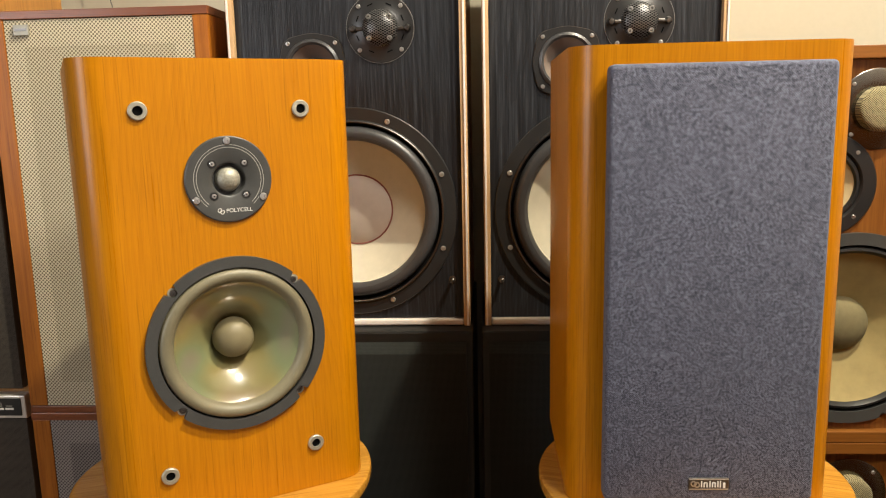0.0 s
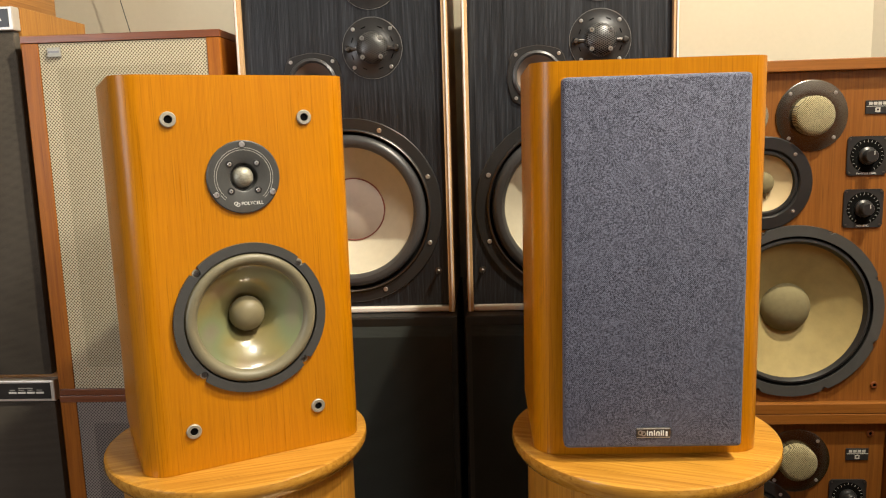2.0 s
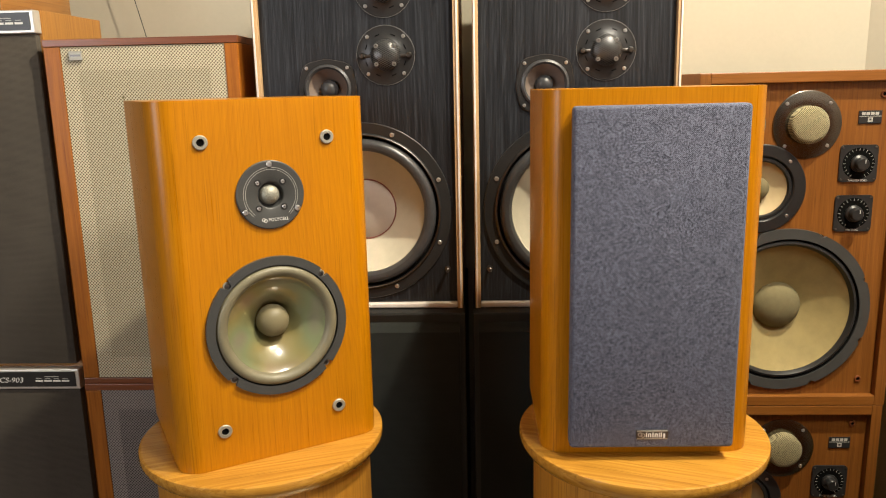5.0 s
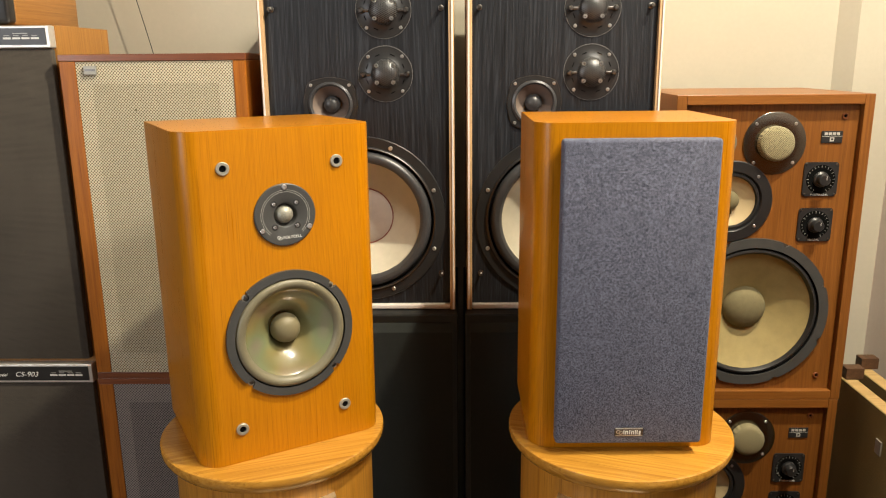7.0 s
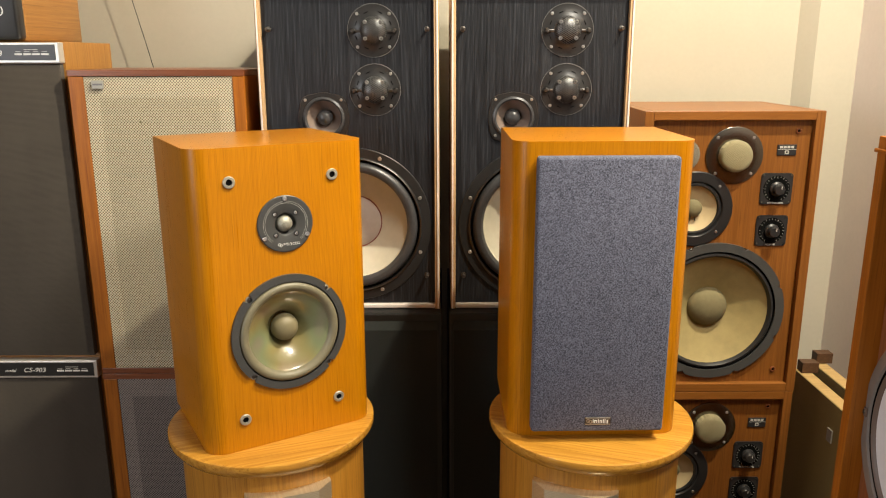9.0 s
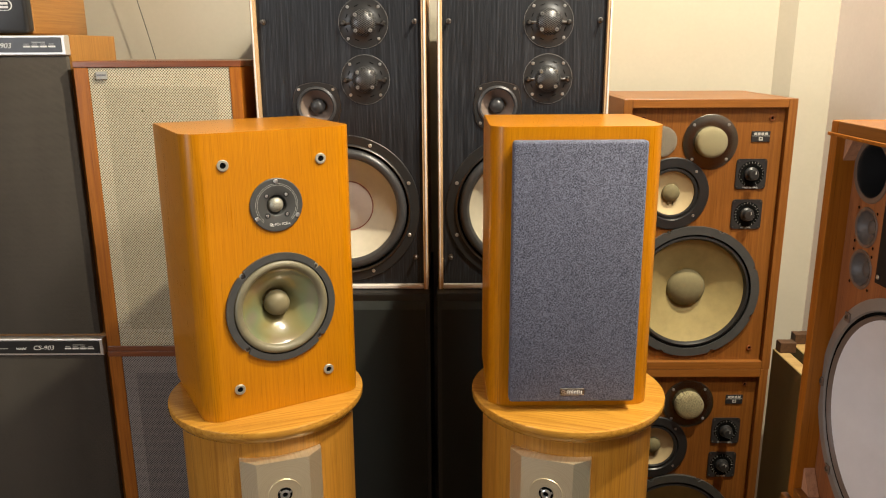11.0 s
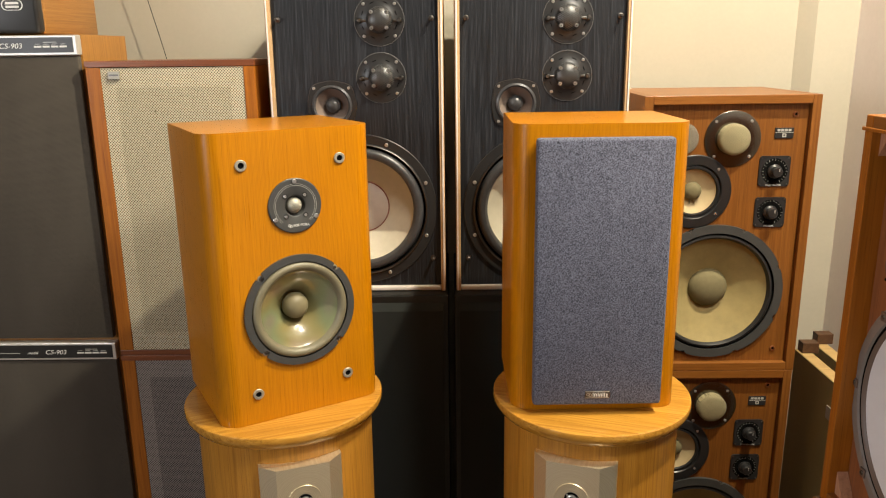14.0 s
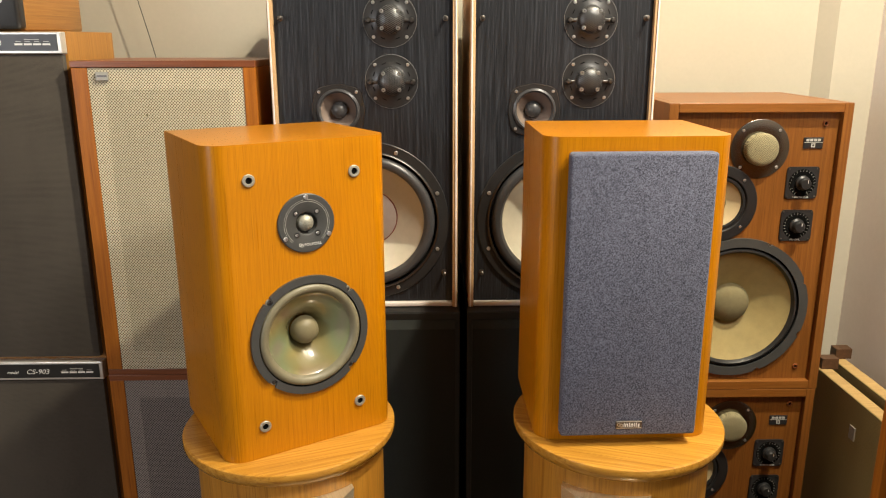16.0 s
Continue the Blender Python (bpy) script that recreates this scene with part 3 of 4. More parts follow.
MID_SHEEN = plain("rose_grey_cone", (0.25, 0.195, 0.165), 0.3, 0.25, vary=0.15, size=40)


def small_mid(t, x, z):
    out = []
    for i in range(96):
        a = 2 * math.pi * i / 96
        k = abs(math.sin(2 * a))
        r = 0.0555 + 0.0062 * k ** 5
        out.append((x + r * math.cos(a), z + r * math.sin(a)))
    p = part("midrange_driver", ring_plate(out, 0.047, x, z, -0.004, 0.0), BLACK, t, "small midrange driver in a squared black basket")
    part("rim_line", ring_plate([(x + (u - x) * 1.022, z + (v - z) * 1.022) for u, v in out], 0.05, x, z, -0.0015, 0.0), DARK_STEEL, p)
    part("surround", lathe([(0.0475, -0.002), (0.046, -0.006), (0.042, -0.008), (0.0385, -0.005), (0.0375, 0.001)], x, z, 0, 56), RUBBER, p, smooth=True)
    part("cone", lathe([(0.0378, -0.001), (0.031, 0.009), (0.02, 0.021), (0.014, 0.026)], x, z, 0, 56), MID_SHEEN, p, "rosy paper cone with a sheen", True)
    part("dust_cap", lathe([(0.0178, 0.022), (0.0172, 0.012), (0.0135, 0.005), (0.0075, 0.0015), (0, 0.0005)], x, z, 0, 36), RUBBER, p, "shiny black dust cap", True)
    for a, b in ring_of(4, 0.0565, 45):
        screw(p, x + a, z + b, -0.004, 0.0036)


def big_woofer(t, x, z):
    p = part("woofer", lathe([(0.1800, 0.0), (0.1800, -0.003), (0.1785, -0.0045), (0.159, -0.0045), (0.1572, -0.009), (0.1540, -0.009), (0.1528, 0.004)], x, z, 0, 96), BLACK, t, "large bass driver in a black steel basket", True)
    # black ring closes the basket and paints the shade round the surround
    part("basket_gap_shade", lathe([(0.1532, -0.002), (0.1480, 0.004)], x, z, 0, 96), BLACK_DEEP, p)
    part("bright_rim", lathe([(0.1570, -0.0092), (0.1558, -0.0099), (0.1545, -0.0092)], x, z, 0, 96), DARK_STEEL, p)
    part("surround", lathe([(0.1485, -0.001), (0.1470, -0.008), (0.1425, -0.0135), (0.1365, -0.0155), (0.130, -0.0135), (0.1255, -0.007), (0.1235, 0.001)], x, z, 0, 96), RUBBER, p, "wide black rubber roll surround", True)
    part("cone", lathe([(0.1238, -0.001), (0.1225, 0.004), (0.095, 0.024), (0.066, 0.042), (0.0625, 0.0435)], x, z, 0, 96), CREAM_CONE, p, "cream coated paper cone", True)
    part("cap_rim", lathe([(0.0632, 0.0428), (0.0622, 0.0412), (0.0605, 0.0425)], x, z, 0, 72), RED_LINE, p)
    part("dust_cap", lathe([(0.0618, 0.043), (0.052, 0.0385), (0.035, 0.0345), (0.017, 0.0325), (0, 0.032)], x, z, 0, 72), PINK_CAP, p, "flat rose-tinted dust cap", True)
    for a, b in ring_of(8, 0.1668, 22.5):
        screw(p, x + a, z + b, -0.0045, 0.0046)


def tall_speaker(m, label):
    """Origin at the lower front edge's middle; the ash baffle sits in a pale lip."""
    w, h, d = 0.398, 0.728, 0.372
    t = thing("tall_speaker", m, label, "loudspeaker", "pair of tall black speakers")
    hw = w / 2
    part("side_panel", box(-hw, -hw + 0.011, -0.013, d, 0, h, 0.001), TRIM, t, "side panel with pale edge")
    part("side_panel", box(hw - 0.011, hw, -0.013, d, 0, h, 0.001), TRIM, t, "side panel with pale edge")
    part("bottom_panel", box(-hw + 0.0112, hw - 0.0112, -0.010, d, 0, 0.011, 0.003), TRIM_WHITE, t)
    part("top_panel", box(-hw + 0.0112, hw - 0.0112, -0.012, d, h - 0.014, h, 0.001), BLACK, t)
    part("back_panel", box(-hw + 0.018, hw - 0.018, d - 0.015, d, 0.012, h - 0.014), BLACK, t)
    part("lip", box(-hw + 0.002, -hw + 0.0055, -0.016, -0.0132, 0.001, h, 0.0006), TRIM_WHITE, t)
    part("lip", box(hw - 0.0055, hw - 0.002, -0.016, -0.0132, 0.001, h, 0.0006), TRIM_WHITE, t)
    board = drilled(box(-hw + 0.0115, hw - 0.0115, 0.0, 0.02, 0.0122, h - 0.0142), ((0.0, 0.2005, 0.153), (-0.059, 0.4465, 0.0475)), -0.05, 0.1)
    b = part("baffle", board, BLACK_ASH, t, "black-stained ash baffle with open grain")
    big_woofer(t, 0.0, 0.2005)
    dome_unit(t, 0.057, 0.508)
    dome_unit(t, 0.056, 0.635)
    small_mid(t, -0.059, 0.4465)
    for x, z in ((-0.169, 0.081), (0.169, 0.081), (-0.173, 0.638), (0.173, 0.638)):
        peg(t, x, z, 0.0)
    return t


def low_cabinet(m):
    """A black cabinet whose cloth front is chamfered at its upper edge."""
    t = thing("black_cabinet", m, "large black speaker cabinet with black cloth front", "loudspeaker", "pair of black cabinets")
    hw, h = 0.196, 0.931
    part("carcass", box(-hw, hw, 0.0, 0.40, 0.0, h, 0.003), BLACK_BOX, t)
    bm = bmesh.new()
    pts = [(0.0, 0.03), (-0.015, 0.04), (-0.015, 0.896), (-0.001, 0.9135)]
    l, r = ([bm.verts.new((s * (hw - 0.012), y, z)) for y, z in pts] for s in (-1, 1))
    for i in range(3):
        bm.faces.new((l[i], r[i], r[i + 1], l[i + 1]))
    bm.faces.new(l)
    bm.faces.new(r[::-1])
    part("front_grille", bm, BLACK_CLOTH, t, "black cloth front with chamfered upper edge")
    return t


BLACK_CLOTH = weave("black_speaker_cloth", (0.006, 0.007, 0.0065), (0.026, 0.030, 0.028), 0.002, diagonal=False, mottle=0.2, bump=0.3, regular=0.4)
tall_speaker(pose(-0.2335, 1.31, 0.932), "tall black ash speaker with cream bass cone")
tall_speaker(pose(0.1905, 1.31, 0.932), "tall black ash speaker with cream bass cone")
low_cabinet(pose(-0.225, 1.264, 0.0))
low_cabinet(pose(0.182, 1.264, 0.0))


# ---- cabinets with open cream cloth ----
def framed_cabinet(m, h, label, cloth, border, board, with_badge):
    t = thing("framed_speaker", m, label, "loudspeaker", "stack of framed speakers")
    hw, d = 0.1985, 0.31
    part("side_panel", box(-hw, -hw + 0.033, 0.0, d, 0.014, h - 0.0145, 0.001), RUST, t)
    part("side_panel", box(hw - 0.035, hw - 0.009, 0.0, d, 0.014, h - 0.0145, 0.001), RUST, t)
    part("top_panel", box(-hw - 0.001, hw - 0.008, -0.001, d, h - 0.014, h, 0.001), TEAK_DARK_X, t)
    part("bottom_panel", box(-hw, hw - 0.009, 0.0, d, 0.0, 0.0135, 0.001), TEAK_DARK_X, t)
    part("back_panel", box(-hw + 0.034, hw - 0.036, d - 0.012, d, 0.014, h - 0.0145), BLACK, t)
    x0, x1, z0, z1 = -hw + 0.0335, hw - 0.0355, 0.0145, h - 0.015
    e = 0.032
    g = part("grille", box(x0 + e, x1 - e, 0.002, 0.006, z0 + 0.045, z1 - 0.045), cloth, t, "open woven cloth with dark holes")
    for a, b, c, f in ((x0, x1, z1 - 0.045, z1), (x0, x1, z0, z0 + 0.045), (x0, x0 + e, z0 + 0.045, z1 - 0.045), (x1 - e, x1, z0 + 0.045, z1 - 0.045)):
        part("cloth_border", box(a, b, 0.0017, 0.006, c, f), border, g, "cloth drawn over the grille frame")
    part("baffle", box(x0, x1, 0.022, 0.03, z0, z1), board, t, "dark board behind the cloth")
    if with_badge:
        b = part("badge", box(x0 + 0.018, x0 + 0.045, -0.0035, 0.0008, z1 - 0.026, z1 - 0.008, 0.0008), NICKEL, t, "small satin metal badge")
        part("worn_spot", lathe([(0.0026, 0.0016), (0.002, 0.0013), (0, 0.0012)], -0.048, 0.604, 0, 9), TAN_CAP, t, "small dark worn spot")
        part("badge_bar", box(x0 + 0.021, x0 + 0.042, -0.0042, -0.0034, z1 - 0.0185, z1 - 0.0145), DARK_STEEL, b)
    return t


TEAK_DARK_X = wood("mahogany_across", (0.14, 0.04, 0.013), (0.21, 0.062, 0.02), (0.28, 0.09, 0.028), 0.36, 0.15, along="x", fine=120)
BOARD_TAN = plain("dark_tan_board", (0.07, 0.05, 0.022), 0.85)
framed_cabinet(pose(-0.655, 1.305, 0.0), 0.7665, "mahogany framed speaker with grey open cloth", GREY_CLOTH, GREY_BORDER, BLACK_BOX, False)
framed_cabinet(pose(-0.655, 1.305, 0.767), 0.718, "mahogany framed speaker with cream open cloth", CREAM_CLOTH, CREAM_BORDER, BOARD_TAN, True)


# ---- cloth-fronted cabinets with a model strip ----
def strip_cabinet(m):
    t = thing("cloth_front_speaker", m, "brown cloth speaker with silver-edged model strip", "loudspeaker", "stack of cloth-fronted speakers")
    w, h, d = 0.43, 0.7485, 0.262
    part("carcass", box(-w, 0.0, 0.012, d, 0.0, h, 0.001), LIGHT_WOOD_Z, t, "light walnut veneered case")
    part("grille", box(-w + 0.004, -0.004, -0.008, 0.0118, 0.01, h - 0.048, 0.004), BROWN_CLOTH, t, "grey-brown cloth grille", True)
    s = part("model_strip", box(-w + 0.002, -0.0005, -0.012, 0.0118, h - 0.046, h - 0.001, 0.002), STRIP_METAL, t, "satin silver strip")
    part("strip_inlay", box(-w + 0.006, -0.009, -0.0135, -0.0119, h - 0.0398, h - 0.0060), BLACK, s, "black inlay with white lettering")
    text("lettering", "CS-903", -0.153, h - 0.025, -0.0138, 0.0165, WHITE_INK, s, shear=0.25, wide=1.1)
    text("lettering", "model", -0.212, h - 0.0262, -0.0138, 0.0105, WHITE_INK, s, shear=0.35)
    for i in range(4):
        x = -0.098 + i * 0.0195
        part("scale_bar", box(x, x + 0.0165, -0.0140, -0.0134, h - 0.0285, h - 0.0245), WHITE_INK, s)
        part("scale_bar", box(x + 0.002, x + 0.0135, -0.0140, -0.0134, h - 0.0215, h - 0.0203), GREY_INK, s)
    part("scale_bar", box(-0.077, -0.046, -0.0140, -0.0134, h - 0.0175, h - 0.0160), GREY_INK, s)
    part("scale_bar", box(-0.305, -0.245, -0.0140, -0.0134, h - 0.0275, h - 0.0258), GREY_INK, s)
    return t


LIGHT_WOOD_Z = wood("light_walnut_case", (0.28, 0.12, 0.022), (0.38, 0.175, 0.034), (0.45, 0.22, 0.05), 0.42, 0.12, fine=150)
STRIP_METAL = plain("satin_silver_strip", (0.72, 0.69, 0.64), 0.4, 0.6, vary=0.06)
strip_cabinet(pose(-0.871, 1.330, 0.0480))
strip_cabinet(pose(-0.871, 1.330, 0.7967))
structure("plinth", box(-1.30, -0.88, 1.35, 1.58, 0.0, 0.0475), BLACK_BOX, "low black plinth under the cloth-fronted speakers", "plinth")


def small_top_set(m):
    t = thing("table_radio", m, "small walnut cased set with black front", "speaker")
    part("case", box(-0.36, 0.0, 0.02, 0.30, 0.0, 0.2, 0.008, 3), LIGHT_WOOD, t, "walnut veneered case", True)
    f = part("front", box(-0.362, 0.002, -0.012, 0.0198, 0.004, 0.198, 0.008, 3), BLACK, t, "black moulded front", True)
    pts = arc(-0.066, 0.066, 0.012, 90, 270, 12) + arc(-0.040, 0.066, 0.012, -90, 90, 12)
    bm = bmesh.new()
    outer, inner = ([bm.verts.new((-0.053 + (x + 0.053) * k, -0.0126, 0.066 + (z - 0.066) * k)) for x, z in pts] for k in (1.0, 0.88))
    for i in range(len(pts)):
        j = (i + 1) % len(pts)
        bm.faces.new((outer[i], outer[j], inner[j], inner[i]))
    part("badge", bm, WHITE_INK, f, "white oval badge outline")
    for z in (0.0700, 0.0618):
        part("badge_bar", box(-0.068, -0.038, -0.0132, -0.0121, z - 0.0026, z + 0.0026), WHITE_INK, f)
    return t


small_top_set(pose(-0.962, 1.345, 1.5455))


# ---- teak three-way speakers ----
def level_knob(t, x, z, words):
    p = part("level_plate", rounded_plate(x, z, 0.073, 0.073, 0.007, -0.003, -0.0002), BLACK, t, "square black level control plate")
    part("dial_dish", lathe([(0.031, -0.0031), (0.030, -0.0036), (0.022, -0.0036), (0.0205, -0.0032), (0, -0.0032)], x, z, 0, 48), BLACK_DEEP, p)
    k = part("knob", lathe([(0.0165, -0.0032), (0.0165, -0.008), (0.0125, -0.011), (0.0118, -0.022), (0.0105, -0.0235), (0, -0.0235)], x, z, 0, 36), BLACK, p, "round black knob", True)
    part("pointer", box(x + 0.003, x + 0.0042, -0.0241, -0.0233, z + 0.002, z + 0.009), WHITE_INK, k)
    for i in range(21):
        a = radians(-60 + 300 * i / 20)
        r = 0.0275
        ln = 0.0030 if i % 2 else 0.0048
        bm = box(-ln / 2, ln / 2, -0.0042, -0.0034, -0.0003, 0.0003)
        bmesh.ops.transform(bm, matrix=Matrix.Translation((x + r * math.cos(a), 0, z + r * math.sin(a))) @ pose(0, 0, 0, 0, -math.degrees(a), 0), verts=bm.verts)
        part("tick", bm, GREY_INK, p)
    text("lettering", words, x, z - 0.0335, -0.0034, 0.0052, WHITE_INK, p)
    for a, b in ((-1, -1), (1, -1), (-1, 1), (1, 1)):
        screw(p, x + a * 0.0315, z + b * 0.0315, -0.003, 0.0022, DARK_STEEL)


def three_way(m):
    t = thing("teak_speaker", m, "open-fronted teak three-way speaker with level knobs", "loudspeaker", "stack of teak speakers")
    hw, h, d, tt = 0.2035, 0.6805, 0.362, 0.021
    by = 0.016
    part("side_panel", box(-hw, -hw + tt, 0, d, 0, h, 0.0015), TEAK, t)
    part("side_panel", box(hw - tt, hw, 0, d, 0, h, 0.0015), TEAK, t)
    part("top_panel", box(-hw + tt, hw - tt, 0, d, h - tt, h, 0.0015), TEAK_X, t)
    part("bottom_panel", box(-hw + tt, hw - tt, 0, d, 0, tt, 0.0015), TEAK_X, t)
    part("back_panel", box(-hw + tt, hw - tt, d - 0.015, d, tt, h - tt), BLACK, t)
    board = drilled(box(-hw + tt + 0.0005, hw - tt - 0.0005, by, by + 0.02, tt + 0.0005, h - tt - 0.0005), ((-0.0095, 0.2035, 0.1485), (-0.072, 0.454, 0.0615)), -0.05, 0.1)
    part("baffle", board, TEAK, t, "teak veneered baffle")
    Y = by - 0.0003
    # horn tweeter with mesh cap
    x, z = 0.010, 0.5785
    p = part("tweeter", lathe([(0.066, 0.0), (0.066, -0.002), (0.064, -0.003), (0.034, 0.0 - 0.0012)], x, z, Y, 72), HORN_METAL, t, "tweeter with bronze dish and mesh cap", True)
    part("mesh_cap", lathe([(0.0365, -0.001), (0.0365, -0.017), (0.034, -0.021), (0.028, -0.0232), (0, -0.0245)], x, z, Y, 48), MESH_TAN, p, "tan mesh cap", True)
    for a, b in ring_of(4, 0.058, 45):
        screw(p, x + a, z + b, Y - 0.0028, 0.0036)
    # second small mesh disc
    x, z = -0.106, 0.580
    q = part("super_tweeter", lathe([(0.037, 0.0), (0.037, -0.002), (0.034, -0.003), (0.028, -0.0035), (0, -0.0035)], x, z, Y, 48), MESH_GREY, t, "small grey mesh-covered disc", True)
    # midrange
    x, z = -0.072, 0.454
    mdr = part("midrange_driver", lathe([(0.0885, 0.0), (0.0885, -0.003), (0.0865, -0.005), (0.066, -0.005), (0.063, -0.002), (0.061, 0.004)], x, z, Y, 72), BLACK, t, "midrange driver in a black ring", True)
    part("surround", lathe([(0.0625, 0.0), (0.060, -0.003), (0.056, -0.003), (0.0535, 0.002)], x, z, Y, 64), BLACK, mdr, smooth=True)
    part("cone", lathe([(0.0545, 0.001), (0.053, 0.0025), (0.036, 0.012), (0.02, 0.0155)], x, z, Y, 64), MID_CONE, mdr, "pale paper cone", True)
    part("dust_cap", lathe([(0.0215, 0.0145), (0.0205, 0.006), (0.015, 0.0005), (0.008, -0.0015), (0, -0.002)], x, z, Y, 36), TAN_CAP, mdr, "felted dust cap", True)
    for s in (-1, 1):
        part("lead_wire", box(x + s * 0.006 - 0.0006, x + s * 0.006 + 0.0006, Y + 0.006, Y + 0.0125, z - 0.030, z - 0.020, 0.0003), TAN_CAP, mdr)
    for a, b in ring_of(4, 0.076, 45):
        screw(mdr, x + a, z + b, Y - 0.0048, 0.0036)
    # woofer
    x, z, R = -0.0095, 0.2035, 0.1695
    out = []
    for i in range(128):
        a = 2 * math.pi * i / 128
        dd = min(abs((math.degrees(a) - s + 180) % 360 - 180) for s in [22.5 + 45 * k for k in range(8)])
        r = R - (0.007 if dd < 1.9 else 0.0)
        out.append((x + r * math.cos(a), z + r * math.sin(a)))
    wf = part("woofer", ring_plate(out, 0.149, x, z, Y - 0.008, Y), GREY_PLATE, t, "large bass driver in a dark grey gasket ring")
    # black ring paints the shade between gasket and surround
    part("gap_shade", lathe([(0.1495, -0.006), (0.145, 0.0)], x, z, Y, 96), BLACK_DEEP, wf)
    part("surround", lathe([(0.1465, -0.001), (0.143, -0.006), (0.139, -0.007), (0.1355, -0.002), (0.133, 0.003)], x, z, Y, 96), BLACK, wf, smooth=True)
    part("cone", lathe([(0.1335, 0.0015), (0.131, 0.004), (0.097, 0.020), (0.062, 0.034), (0.048, 0.040)], x, z, Y, 96), TAN_CONE, wf, "aged tan paper cone", True)
    part("dust_cap", lathe([(0.0485, 0.0395), (0.0472, 0.0335), (0.0415, 0.0250), (0.0315, 0.0180), (0.0175, 0.0135), (0, 0.0120)], x, z, Y, 64), TAN_CAP, wf, "felted olive dust cap", True)
    for a, b in ring_of(8, 0.1635, 22.5):
        part("screw_seat", lathe([(0.006, 0.0), (0.006, -0.003), (0, -0.003)], x + a, z + b, Y, 14), BLACK, wf)
        screw(wf, x + a, z + b, Y - 0.003, 0.0042, DARK_STEEL)
    level_knob_at = ((0.114, 0.5015, "TWEETER LEVEL"), (0.112, 0.4025, "MID LEVEL"))
    for kx, kz, words in level_knob_at:
        before = set(bpy.data.objects)
        level_knob(t, kx, kz, words)
        for ob in set(bpy.data.objects) - before:
            if ob.parent is t:
                ob.location.y = Y
    # maker's plate as plain shapes
    b = part("maker_plate", box(0.107, 0.151, Y - 0.002, Y, 0.5785, 0.6035, 0.0005), BLACK, t, "black plate with silver marks")
    for i in range(4):
        part("mark", box(0.1125 + i * 0.0085, 0.1190 + i * 0.0085, Y - 0.0026, Y - 0.0019, 0.5950, 0.6005), GREY_INK, b)
    part("mark", box(0.108, 0.150, Y - 0.0025, Y - 0.0019, 0.5920, 0.5930), GREY_INK, b)
    part("mark", box(0.1245, 0.1335, Y - 0.0026, Y - 0.0019, 0.5815, 0.5900), GREY_INK, b)
    part("mark", box(0.1270, 0.1310, Y - 0.0030, Y - 0.0025, 0.5845, 0.5880), BLACK, b)
    for sx, sz in ((-0.152, 0.6345), (0.152, 0.6345), (-0.152, 0.0535), (0.152, 0.0535)):
        socket(t, sx, sz, Y, 0.0065, TEAK_DARK)
    return t


HORN_METAL = plain("bronze_grey_dish", (0.20, 0.187, 0.16), 0.26, 1.0, vary=0.12)
MESH_GREY = weave("grey_wire_mesh", (0.10, 0.085, 0.06), (0.24, 0.21, 0.16), 0.002, rough=0.6, mottle=0.1)
MID_CONE = plain("pale_tan_cone", (0.46, 0.36, 0.20), 0.7, vary=0.1, size=50, bump=0.25)
three_way(pose(0.631, 1.308, 0.7115))
three_way(pose(0.629, 1.308, 0.0305))
structure("plinth", box(0.45, 0.81, 1.34, 1.66, 0.0, 0.0302), BLACK_BOX, "low black plinth under the teak speakers", "plinth")


